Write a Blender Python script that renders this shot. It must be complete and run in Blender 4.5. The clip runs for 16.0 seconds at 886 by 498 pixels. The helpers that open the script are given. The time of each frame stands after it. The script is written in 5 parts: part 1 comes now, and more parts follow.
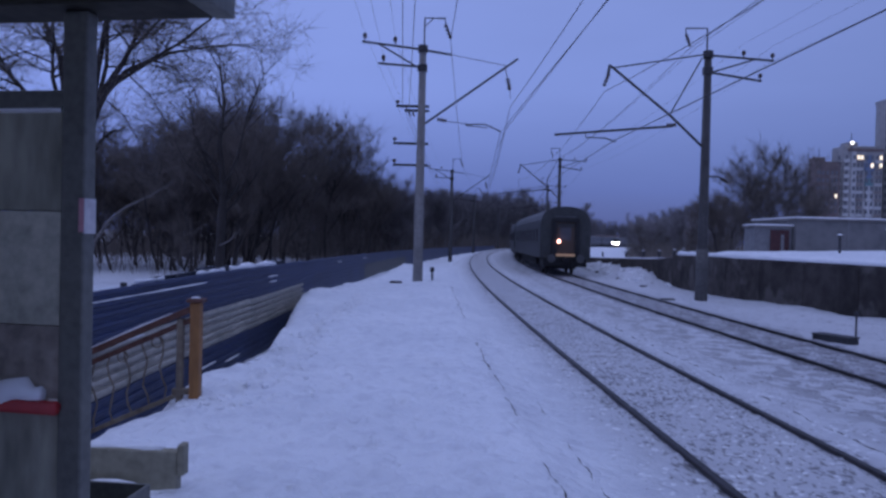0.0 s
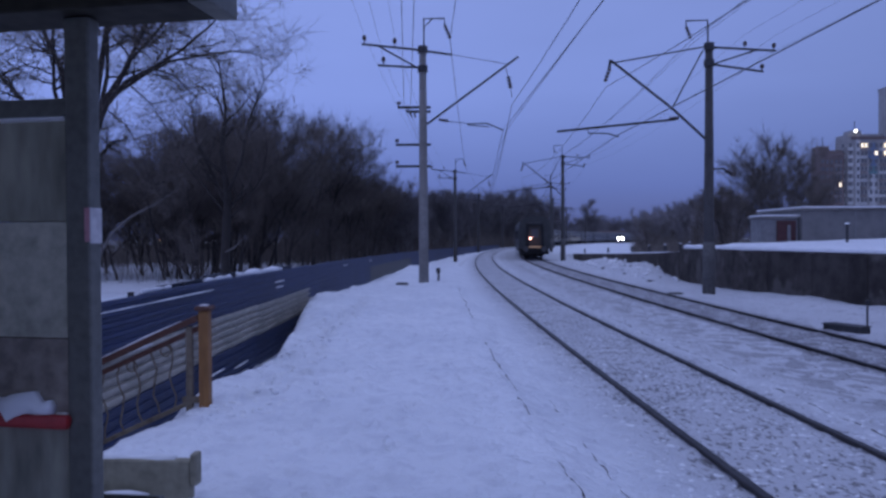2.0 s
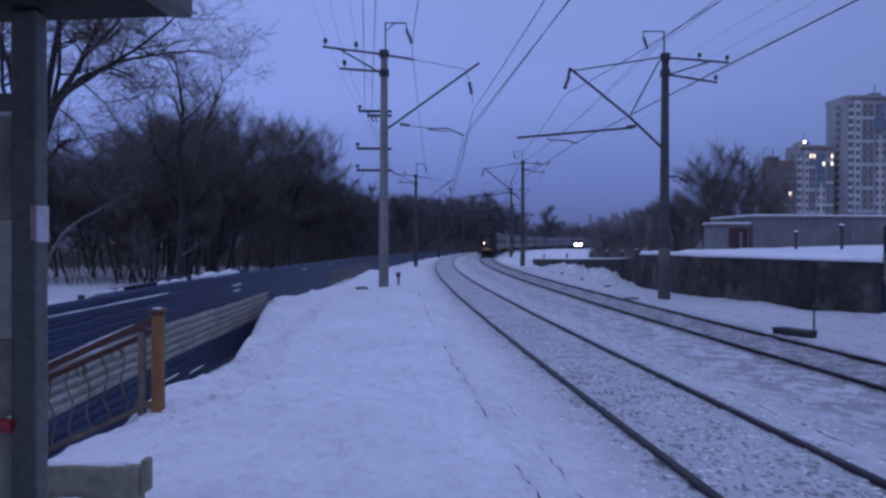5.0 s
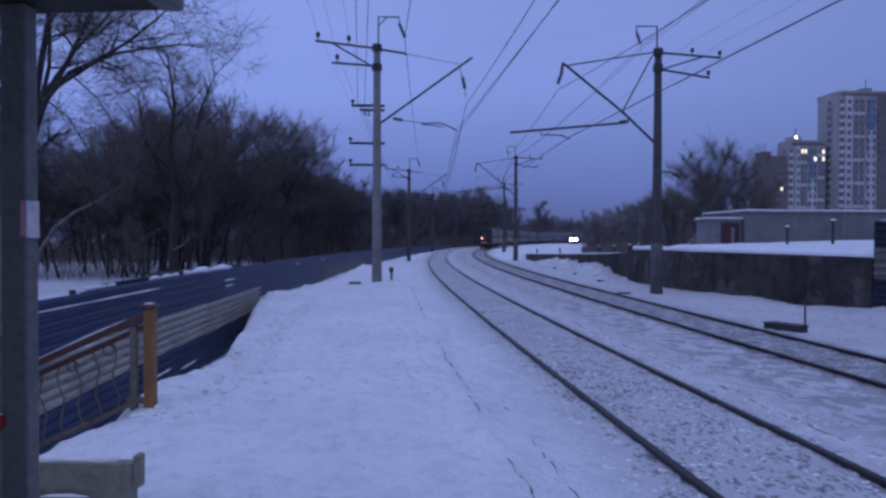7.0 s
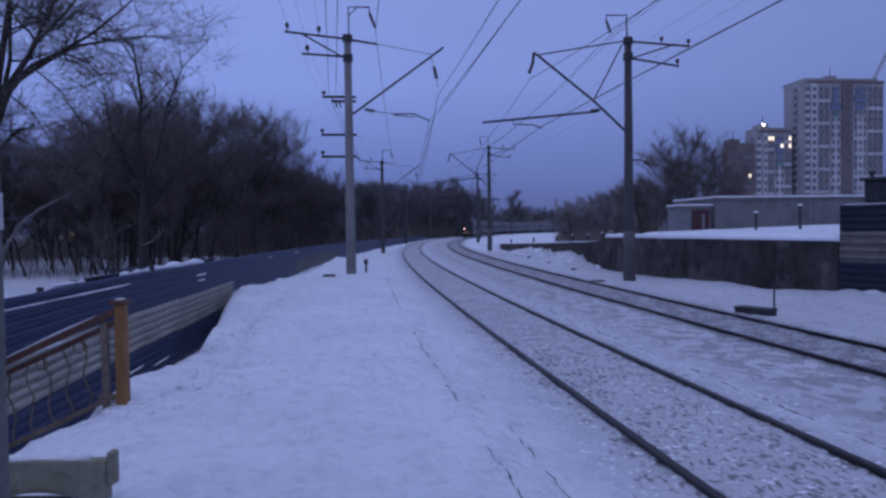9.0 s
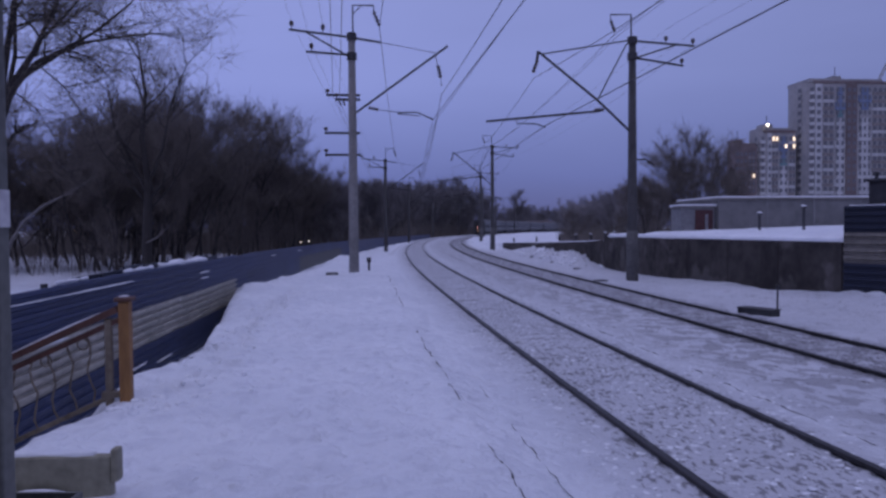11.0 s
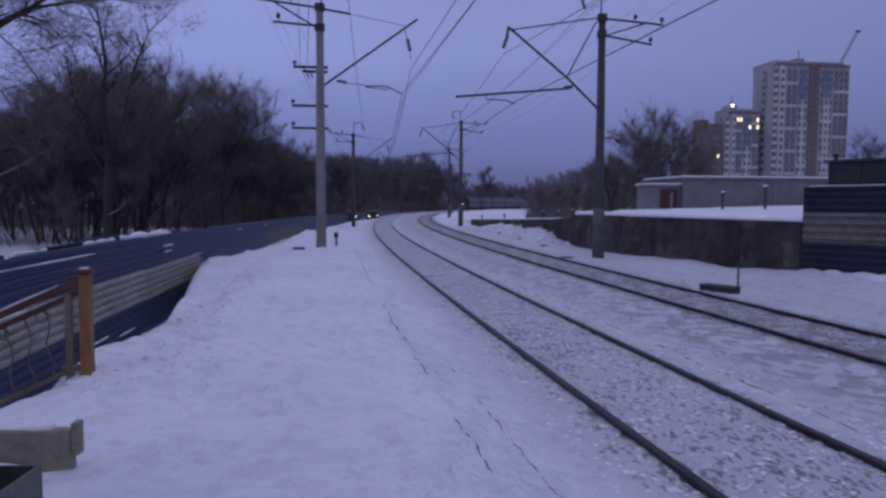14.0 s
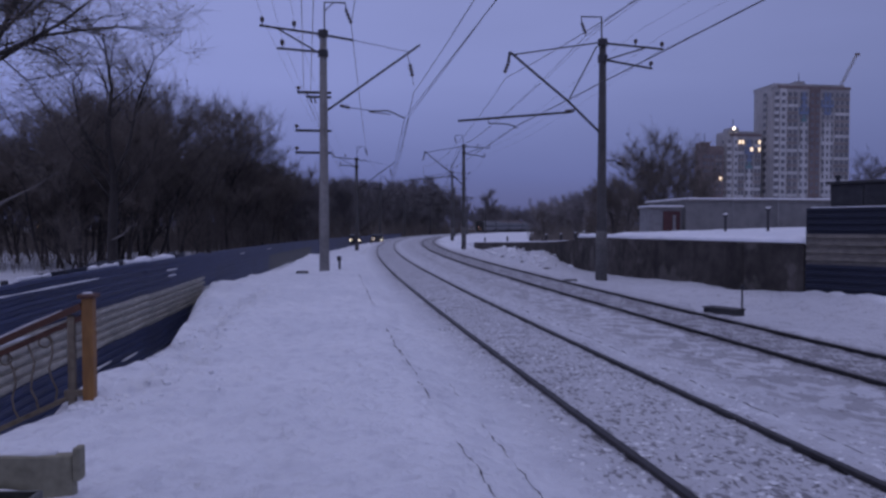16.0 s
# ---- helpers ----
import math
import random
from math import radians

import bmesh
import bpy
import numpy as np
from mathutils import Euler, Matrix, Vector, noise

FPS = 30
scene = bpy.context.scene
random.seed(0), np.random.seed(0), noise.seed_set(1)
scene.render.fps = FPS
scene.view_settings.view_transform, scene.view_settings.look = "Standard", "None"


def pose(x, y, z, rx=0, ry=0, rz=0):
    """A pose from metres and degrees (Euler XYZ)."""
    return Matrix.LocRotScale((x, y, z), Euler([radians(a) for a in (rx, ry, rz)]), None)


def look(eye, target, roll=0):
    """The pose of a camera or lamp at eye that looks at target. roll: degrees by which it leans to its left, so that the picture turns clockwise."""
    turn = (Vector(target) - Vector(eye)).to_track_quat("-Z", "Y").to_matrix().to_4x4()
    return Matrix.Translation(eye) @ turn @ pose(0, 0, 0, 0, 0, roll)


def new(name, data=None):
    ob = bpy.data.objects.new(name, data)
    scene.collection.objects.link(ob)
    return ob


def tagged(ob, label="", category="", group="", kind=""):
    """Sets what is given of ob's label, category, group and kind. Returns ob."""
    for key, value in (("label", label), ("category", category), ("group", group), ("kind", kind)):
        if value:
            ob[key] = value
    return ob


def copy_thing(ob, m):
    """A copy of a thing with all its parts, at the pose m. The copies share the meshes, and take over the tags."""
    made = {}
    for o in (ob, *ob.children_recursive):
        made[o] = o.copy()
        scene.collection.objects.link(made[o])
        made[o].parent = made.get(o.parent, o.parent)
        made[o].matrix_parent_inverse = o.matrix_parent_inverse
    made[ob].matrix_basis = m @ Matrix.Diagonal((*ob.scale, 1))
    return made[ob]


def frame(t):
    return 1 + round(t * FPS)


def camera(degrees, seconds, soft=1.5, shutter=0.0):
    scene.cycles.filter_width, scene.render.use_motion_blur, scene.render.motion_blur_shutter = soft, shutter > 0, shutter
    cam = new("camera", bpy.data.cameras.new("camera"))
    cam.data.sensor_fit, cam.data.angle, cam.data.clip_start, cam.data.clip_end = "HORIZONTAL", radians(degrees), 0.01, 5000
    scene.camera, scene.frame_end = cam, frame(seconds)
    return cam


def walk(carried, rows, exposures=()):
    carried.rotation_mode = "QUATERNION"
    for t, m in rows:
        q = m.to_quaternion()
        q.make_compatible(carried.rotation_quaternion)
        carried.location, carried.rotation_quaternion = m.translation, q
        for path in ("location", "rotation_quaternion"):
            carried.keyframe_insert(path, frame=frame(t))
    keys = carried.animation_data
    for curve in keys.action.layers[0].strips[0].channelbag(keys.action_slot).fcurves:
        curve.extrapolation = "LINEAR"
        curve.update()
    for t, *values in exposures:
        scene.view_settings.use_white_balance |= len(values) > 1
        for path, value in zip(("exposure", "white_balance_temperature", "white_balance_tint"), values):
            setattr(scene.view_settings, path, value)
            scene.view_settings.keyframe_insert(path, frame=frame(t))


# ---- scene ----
cam = camera(64.61, 16.0, soft=2.75)


def view(x, y, z, yaw, pitch, roll):
    return Matrix.Translation((x, y, z)) @ pose(0, 0, 0, 0, 0, yaw) @ pose(0, 0, 0, 90 + pitch) @ pose(0, 0, 0, 0, 0, roll)


# seconds, eye, yaw, pitch, roll
ROWS = [
    (0, 0.000, -0.000, 1.750, 0.00, -0.90, 1.39),
    (0.5, -0.014, 0.030, 1.745, 1.01, -0.78, 0.57),
    (1, -0.019, 0.041, 1.743, -0.26, -0.72, 0.02),
    (1.5, -0.023, 0.041, 1.742, 0.04, -0.76, -0.59),
    (2, -0.029, 0.052, 1.746, 0.39, -0.86, -0.28),
    (2.5, -0.026, 0.049, 1.741, 0.78, -0.93, -0.73),
    (3, -0.027, 0.054, 1.748, 0.03, -0.85, -0.65),
    (3.5, -0.025, 0.051, 1.746, -1.33, -0.38, -0.00),
    (4, -0.014, 0.034, 1.736, -2.75, -0.19, 0.18),
    (6.5, -0.012, 0.047, 1.735, -2.91, -0.99, 0.12),
    (7, -0.014, 0.044, 1.738, -3.40, -0.90, 0.17),
    (7.5, -0.016, 0.041, 1.737, -4.24, -0.81, 0.19),
    (8, -0.016, 0.044, 1.731, -5.03, -0.95, -0.25),
    (8.5, -0.018, 0.051, 1.726, -5.47, -1.27, -0.51),
    (9, -0.017, 0.053, 1.719, -5.49, -1.62, -0.75),
    (11.5, -0.026, 0.051, 1.723, -5.21, -1.76, -0.37),
    (12, -0.024, 0.058, 1.724, -4.87, -1.81, -0.57),
    (12.5, -0.018, 0.047, 1.731, -4.88, -0.34, -0.35),
    (13, -0.023, 0.049, 1.718, -5.34, -0.12, -0.02),
    (13.5, -0.020, 0.042, 1.712, -6.58, -3.12, -0.30),
    (14, -0.024, 0.062, 1.706, -7.89, -3.68, 0.23),
    (14.5, -0.019, 0.058, 1.711, -8.77, -3.91, 0.52),
    (15, -0.018, 0.060, 1.706, -9.12, -2.68, 0.46),
    (15.5, -0.026, 0.054, 1.707, -8.61, -2.18, 0.29),
    (16, -0.017, 0.044, 1.707, -7.62, -1.78, -0.04),
]
LIGHT_ROWS = [(0.0, 0.10, 6000, 5.5), (7.0, 0.12, 5950, 5.5), (9.2, 0.08, 6100, 7), (11.3, 0.08, 6900, 14), (14.6, 0.05, 7130, 12), (15.5, -0.02, 7150, 12), (16.0, -0.03, 7150, 12)]
walk(cam, [(t, view(*v)) for t, *v in ROWS], LIGHT_ROWS)

# ---------------------------------------------------------------- light: overcast dusk
world = bpy.data.worlds.new("dusk_sky")
scene.world = world
world.use_nodes = True
wn, wl = world.node_tree.nodes, world.node_tree.links
background = wn["Background"]
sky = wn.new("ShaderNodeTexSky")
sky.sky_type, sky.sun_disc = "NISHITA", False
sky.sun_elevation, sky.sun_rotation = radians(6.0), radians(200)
place = wn.new("ShaderNodeTexCoord")
split = wn.new("ShaderNodeSeparateXYZ")
wl.new(place.outputs["Generated"], split.inputs[0])
ramp = wn.new("ShaderNodeValToRGB")
wl.new(split.outputs["Z"], ramp.inputs["Fac"])
stops = [(0.0, (0.072, 0.094, 0.270)), (0.07, (0.108, 0.143, 0.41)), (0.2, (0.200, 0.250, 0.585)), (0.45, (0.238, 0.287, 0.615)), (1.0, (0.40, 0.43, 0.72))]
for k, (p, c) in enumerate(stops):
    e = ramp.color_ramp.elements[k] if k < 2 else ramp.color_ramp.elements.new(p)
    e.position, e.color = p, (*c, 1)
cloud = wn.new("ShaderNodeTexNoise")
cloud.inputs["Scale"].default_value, cloud.inputs["Detail"].default_value = 2.2, 5
stretch = wn.new("ShaderNodeMapping")
stretch.inputs["Scale"].default_value = (1, 1, 3.5)
wl.new(place.outputs["Generated"], stretch.inputs["Vector"])
wl.new(stretch.outputs[0], cloud.inputs["Vector"])
lift = wn.new("ShaderNodeMapRange")
lift.inputs["To Min"].default_value, lift.inputs["To Max"].default_value = 0.86, 1.14
wl.new(cloud.outputs["Fac"], lift.inputs["Value"])
scaled = wn.new("ShaderNodeVectorMath")
scaled.operation = "SCALE"
wl.new(ramp.outputs[0], scaled.inputs[0])
side = wn.new("ShaderNodeMath")
side.operation = "MULTIPLY_ADD"
side.inputs[1].default_value, side.inputs[2].default_value = -0.32, 1.03
wl.new(split.outputs["X"], side.inputs[0])
both = wn.new("ShaderNodeMath")
both.operation = "MULTIPLY"
wl.new(lift.outputs[0], both.inputs[0])
wl.new(side.outputs[0], both.inputs[1])
wl.new(both.outputs[0], scaled.inputs["Scale"])
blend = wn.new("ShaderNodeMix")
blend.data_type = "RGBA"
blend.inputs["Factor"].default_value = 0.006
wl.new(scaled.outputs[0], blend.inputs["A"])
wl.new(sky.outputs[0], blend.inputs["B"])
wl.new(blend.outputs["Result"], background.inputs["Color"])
background.inputs["Strength"].default_value = 1.0

sun = new("sun", bpy.data.lights.new("sun", "SUN"))
sun.data.energy, sun.data.angle, sun.data.color = 0.12, radians(40), (0.75, 0.82, 1.0)
sun.matrix_world = look((0, 0, 50), (8, 14, 0))


# ---------------------------------------------------------------- materials
def material(name, dark, light, rough=0.8, grain=8.0, stain=0.6, bump=0.2, metal=0.0, vary=0.0, stretchz=1.0, spec=0.5):
    """Two colours mixed by stains and grain, with relief of the grain's size."""
    m = bpy.data.materials.new(name)
    m.use_nodes = True
    n, l = m.node_tree.nodes, m.node_tree.links
    b = n["Principled BSDF"]
    b.inputs["Roughness"].default_value, b.inputs["Metallic"].default_value = rough, metal
    b.inputs["Specular IOR Level"].default_value = spec
    tc = n.new("ShaderNodeTexCoord")
    mp = n.new("ShaderNodeMapping")
    mp.inputs["Scale"].default_value = (1, 1, stretchz)
    l.new(tc.outputs["Object"], mp.inputs["Vector"])
    t1, t2 = n.new("ShaderNodeTexNoise"), n.new("ShaderNodeTexNoise")
    for t, s in ((t1, grain), (t2, stain)):
        t.inputs["Scale"].default_value, t.inputs["Detail"].default_value = s, 6
        l.new(mp.outputs[0], t.inputs["Vector"])
    mid = n.new("ShaderNodeMath")
    mid.operation = "ADD"
    l.new(t1.outputs["Fac"], mid.inputs[0])
    l.new(t2.outputs["Fac"], mid.inputs[1])
    rng = n.new("ShaderNodeMapRange")
    rng.inputs["From Min"].default_value, rng.inputs["From Max"].default_value = 0.75, 1.25
    l.new(mid.outputs[0], rng.inputs["Value"])
    mix = n.new("ShaderNodeMix")
    mix.data_type = "RGBA"
    mix.inputs["A"].default_value, mix.inputs["B"].default_value = (*dark, 1), (*light, 1)
    l.new(rng.outputs[0], mix.inputs["Factor"])
    out = mix.outputs["Result"]
    if vary:
        info, hsv = n.new("ShaderNodeObjectInfo"), n.new("ShaderNodeHueSaturation")
        vr = n.new("ShaderNodeMapRange")
        vr.inputs["To Min"].default_value, vr.inputs["To Max"].default_value = 1 - vary, 1 + vary
        l.new(info.outputs["Random"], vr.inputs["Value"])
        l.new(vr.outputs[0], hsv.inputs["Value"])
        l.new(out, hsv.inputs["Color"])
        out = hsv.outputs[0]
    l.new(out, b.inputs["Base Color"])
    if bump:
        bp = n.new("ShaderNodeBump")
        bp.inputs["Strength"].default_value, bp.inputs["Distance"].default_value = bump, 0.02
        l.new(t1.outputs["Fac"], bp.inputs["Height"])
        l.new(bp.outputs[0], b.inputs["Normal"])
    return m


def glow(name, colour, strength):
    m = bpy.data.materials.new(name)
    m.use_nodes = True
    b = m.node_tree.nodes["Principled BSDF"]
    b.inputs["Base Color"].default_value = (*colour, 1)
    b.inputs["Emission Color"].default_value, b.inputs["Emission Strength"].default_value = (*colour, 1), strength
    return m


def snow_material():
    """Trodden snow; where the attribute 'ballast' is high, stones and dirt show through."""
    m = bpy.data.materials.new("snow")
    m.use_nodes = True
    n, l = m.node_tree.nodes, m.node_tree.links
    b = n["Principled BSDF"]
    b.inputs["Roughness"].default_value = 0.75
    tc, at = n.new("ShaderNodeTexCoord"), n.new("ShaderNodeAttribute")
    at.attribute_name = "ballast"

    def tex(scale, detail=5):
        t = n.new("ShaderNodeTexNoise")
        t.inputs["Scale"].default_value, t.inputs["Detail"].default_value = scale, detail
        l.new(tc.outputs["Object"], t.inputs["Vector"])
        return t
    big, mid, fine = tex(0.45), tex(5.5), tex(16.0, 6)

    def mixed(fac, a, bb):
        x = n.new("ShaderNodeMix")
        x.data_type = "RGBA"
        for key, v in (("A", a), ("B", bb)):
            if isinstance(v, tuple):
                x.inputs[key].default_value = (*v, 1)
            else:
                l.new(v, x.inputs[key])
        l.new(fac, x.inputs["Factor"])
        return x.outputs["Result"]

    def span(v, lo, hi):
        r = n.new("ShaderNodeMapRange")
        r.inputs["From Min"].default_value, r.inputs["From Max"].default_value = lo, hi
        l.new(v, r.inputs["Value"])
        return r.outputs[0]

    def math2(op, a, bb):
        x = n.new("ShaderNodeMath")
        x.operation = op
        for k, v in enumerate((a, bb)):
            if isinstance(v, (int, float)):
                x.inputs[k].default_value = v
            else:
                l.new(v, x.inputs[k])
        return x.outputs[0]
    crust, wide = tex(2.6, 4), tex(2.7, 6)
    clean = mixed(span(big.outputs["Fac"], 0.35, 0.65), (0.76, 0.78, 0.825), (0.85, 0.865, 0.90))
    clean = mixed(math2("MULTIPLY", span(crust.outputs["Fac"], 0.50, 0.68), 0.34), clean, (0.57, 0.585, 0.65))
    clean = mixed(math2("MULTIPLY", span(mid.outputs["Fac"], 0.52, 0.72), 0.42), clean, (0.54, 0.55, 0.61))
    # a grey veil over the dirty beds and the right bank, with bare icy patches where few feet go
    at2 = n.new("ShaderNodeAttribute")
    at2.attribute_name = "patches"
    grey = mixed(math2("MULTIPLY", at.outputs["Fac"], 0.74), clean, (0.38, 0.375, 0.40))
    bare = math2("MULTIPLY", span(math2("ADD", wide.outputs["Fac"], math2("MULTIPLY", mid.outputs["Fac"], 0.22)), 0.590, 0.63), at2.outputs["Fac"])
    grey = mixed(math2("MULTIPLY", bare, 0.66), grey, (0.24, 0.23, 0.245))
    # stones and dirt flecks, drawn out along the line
    pull = n.new("ShaderNodeMapping")
    pull.inputs["Scale"].default_value, pull.inputs["Rotation"].default_value = (1.0, 0.5, 1.0), (0, 0, radians(-18))
    l.new(tc.outputs["Object"], pull.inputs["Vector"])
    speck = n.new("ShaderNodeTexNoise")
    speck.inputs["Scale"].default_value, speck.inputs["Detail"].default_value = 19.0, 4
    l.new(pull.outputs[0], speck.inputs["Vector"])
    edge = math2("SUBTRACT", 0.80, math2("MULTIPLY", at.outputs["Fac"], 0.345))
    patch = math2("ADD", math2("MULTIPLY", speck.outputs["Fac"], 0.72), math2("MULTIPLY", crust.outputs["Fac"], 0.28))
    fleck = math2("MULTIPLY", span(math2("SUBTRACT", patch, edge), 0.0, 0.045), 0.70)
    final = mixed(fleck, grey, (0.12, 0.112, 0.115))
    l.new(final, b.inputs["Base Color"])
    bp = n.new("ShaderNodeBump")
    bp.inputs["Strength"].default_value, bp.inputs["Distance"].default_value = 1.0, 0.10
    l.new(math2("ADD", math2("MULTIPLY", crust.outputs["Fac"], 1.2), math2("ADD", mid.outputs["Fac"], math2("MULTIPLY", fine.outputs["Fac"], 0.45))), bp.inputs["Height"])
    l.new(bp.outputs[0], b.inputs["Normal"])
    return m


def stained_wall():
    """Old concrete: pale lime blooms and dark damp runs over a brown-grey ground."""
    m = material("stained_concrete", (0.019, 0.015, 0.013), (0.072, 0.061, 0.054), 0.92, 2.6, 0.5, 0.6, vary=0.18)
    n, l = m.node_tree.nodes, m.node_tree.links
    b = n["Principled BSDF"]
    base = b.inputs["Base Color"].links[0].from_socket
    tc = n.new("ShaderNodeTexCoord")
    for scale, stretched, lo, hi, amount, colour in ((0.9, 0.8, 0.54, 0.61, 0.45, (0.16, 0.145, 0.13)), (1.2, 0.3, 0.56, 0.66, 0.6, (0.012, 0.009, 0.009))):
        mp, t, r, x = n.new("ShaderNodeMapping"), n.new("ShaderNodeTexNoise"), n.new("ShaderNodeMapRange"), n.new("ShaderNodeMix")
        mp.inputs["Scale"].default_value = (1, 1, stretched)
        t.inputs["Scale"].default_value, t.inputs["Detail"].default_value = scale, 8
        r.inputs["From Min"].default_value, r.inputs["From Max"].default_value, r.inputs["To Max"].default_value = lo, hi, amount
        x.data_type = "RGBA"
        x.inputs["B"].default_value = (*colour, 1)
        l.new(tc.outputs["Object"], mp.inputs["Vector"])
        l.new(mp.outputs[0], t.inputs["Vector"])
        l.new(t.outputs["Fac"], r.inputs["Value"])
        l.new(r.outputs[0], x.inputs["Factor"])
        l.new(base, x.inputs["A"])
        base = x.outputs["Result"]
    l.new(base, b.inputs["Base Color"])
    return m


SNOW = snow_material()
SNOWCAP = material("snow_cap", (0.74, 0.75, 0.78), (0.86, 0.87, 0.88), 0.75, 9, 1.5, 0.4)
RAIL = material("rail_steel", (0.018, 0.016, 0.018), (0.045, 0.04, 0.042), 0.55, 12, 1.2, 0.2, 0.3)
CONCRETE = material("pole_concrete", (0.16, 0.155, 0.15), (0.27, 0.26, 0.25), 0.9, 14, 1.2, 0.3, vary=0.12)
CONCRETE_DARK = material("pole_concrete_weathered", (0.042, 0.04, 0.041), (0.08, 0.077, 0.076), 0.9, 14, 1.2, 0.3, vary=0.12)
WALLMAT = stained_wall()
STEEL = material("dark_steel", (0.03, 0.03, 0.034), (0.07, 0.068, 0.07), 0.6, 20, 2, 0.1, 0.4)
PORCELAIN = material("brown_porcelain", (0.025, 0.016, 0.014), (0.05, 0.03, 0.028), 0.3, 20, 2, 0.05)
WIRE = material("wire", (0.02, 0.02, 0.024), (0.04, 0.04, 0.045), 0.6, 20, 2, 0)
BLUE = material("blue_profiled_steel", (0.014, 0.025, 0.075), (0.032, 0.050, 0.128), 0.5, 5, 0.5, 0.05, vary=0.12)
NAVY = material("navy_profiled_steel", (0.005, 0.008, 0.021), (0.010, 0.015, 0.034), 0.5, 6, 0.7, 0.05, vary=0.12)
# darker copy of the cream steel, with the right fence's shade in its colour
CREAMSHADED = material("shaded_cream_steel", (0.11, 0.10, 0.082), (0.23, 0.205, 0.17), 0.6, 6, 0.7, 0.05, vary=0.1)
CREAM = material("cream_profiled_steel", (0.30, 0.28, 0.235), (0.52, 0.485, 0.415), 0.5, 6, 0.7, 0.05, vary=0.1)
POSTGREY = material("grey_painted_steel", (0.10, 0.102, 0.09), (0.165, 0.165, 0.145), 0.5, 30, 3, 0.1)
ROOFGREY = material("roof_fascia_steel", (0.022, 0.021, 0.018), (0.055, 0.052, 0.042), 0.6, 14, 1.5, 0.1, spec=0.1)
PANELGREY = material("scratched_panel", (0.14, 0.138, 0.112), (0.38, 0.365, 0.285), 0.45, 14, 3.0, 0.2, stretchz=0.3)
PANELLIGHT = material("pale_board", (0.30, 0.29, 0.23), (0.54, 0.515, 0.41), 0.6, 22, 2.0, 0.2)
PANELBROWN = material("brown_board", (0.17, 0.145, 0.125), (0.40, 0.345, 0.285), 0.6, 16, 2.0, 0.2)
RED = material("red_paint", (0.22, 0.012, 0.015), (0.36, 0.025, 0.028), 0.45, 14, 2, 0.1)
PAPER = material("torn_notice_paper", (0.42, 0.40, 0.42), (0.62, 0.60, 0.60), 0.8, 30, 5, 0.1)
PINK = material("pink_print", (0.42, 0.20, 0.24), (0.55, 0.30, 0.33), 0.8, 30, 5, 0.05)
ORANGE = material("ochre_painted_wood", (0.19, 0.088, 0.028), (0.33, 0.16, 0.05), 0.6, 16, 3, 0.25, stretchz=0.3)
BROWN = material("brown_painted_wood", (0.065, 0.026, 0.017), (0.125, 0.052, 0.034), 0.6, 16, 3, 0.25)
WEATHERED = material("weathered_tan_wood", (0.11, 0.085, 0.06), (0.22, 0.18, 0.13), 0.8, 14, 3, 0.2)
SLAB = material("kerb_concrete", (0.20, 0.185, 0.135), (0.33, 0.31, 0.23), 0.9, 12, 1.6, 0.4)
BINBLACK = material("black_bin_inside", (0.008, 0.008, 0.01), (0.018, 0.018, 0.02), 0.8, 12, 2, 0.1)
BARK = material("bark", (0.024, 0.021, 0.019), (0.055, 0.047, 0.043), 0.95, 12, 1.5, 0.6, vary=0.2)
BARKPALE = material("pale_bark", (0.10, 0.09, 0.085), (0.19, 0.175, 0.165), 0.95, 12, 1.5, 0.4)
# far twigs are paled so that their colour carries the distance haze
TWIGFAR = material("haze_paled_far_twigs", (0.19, 0.175, 0.178), (0.32, 0.297, 0.297), 0.95, 3, 0.4, 0.0, vary=0.25)
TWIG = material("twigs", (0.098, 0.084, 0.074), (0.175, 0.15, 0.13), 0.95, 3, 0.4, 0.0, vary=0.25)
GARAGE = material("garage_plaster", (0.12, 0.12, 0.12), (0.195, 0.19, 0.185), 0.85, 2, 0.3, 0.15)
GARAGEGREY = material("garage_grey", (0.16, 0.16, 0.165), (0.25, 0.25, 0.25), 0.85, 4, 0.35, 0.2)
MAROON = material("maroon_gate", (0.045, 0.014, 0.015), (0.085, 0.026, 0.025), 0.6, 5, 0.5, 0.1)
SHED = material("dark_shed_boards", (0.02, 0.021, 0.025), (0.045, 0.045, 0.05), 0.8, 5, 0.8, 0.2)
TOWER = material("tower_panels", (0.40, 0.40, 0.39), (0.52, 0.515, 0.50), 0.9, 0.6, 0.08, 0.1)
TOWERPALE = material("tower_pale_panels", (0.25, 0.245, 0.24), (0.34, 0.33, 0.315), 0.9, 0.6, 0.08, 0.1)
TOWERBROWN = material("tower_brown_brick", (0.13, 0.10, 0.095), (0.19, 0.15, 0.14), 0.9, 0.6, 0.08, 0.1)
TOWERBLUE = material("tower_blue_panels", (0.13, 0.17, 0.25), (0.18, 0.22, 0.30), 0.9, 0.6, 0.08, 0.1)
TOWERBAND = material("tower_tan_panels", (0.19, 0.17, 0.16), (0.27, 0.24, 0.225), 0.9, 0.6, 0.08, 0.1)
TOWERTEAL = material("tower_teal_panels", (0.11, 0.19, 0.20), (0.16, 0.25, 0.26), 0.9, 0.6, 0.08, 0.1)
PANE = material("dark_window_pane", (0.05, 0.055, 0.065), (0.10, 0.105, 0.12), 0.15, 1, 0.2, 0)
# paler than the near panes: haze over the towers is put into the colour
TOWERPANE = material("haze_paled_tower_pane", (0.10, 0.105, 0.115), (0.17, 0.17, 0.18), 0.4, 1, 0.2, 0)
PANELIT = glow("lit_window", (1.0, 0.80, 0.56), 1.3)
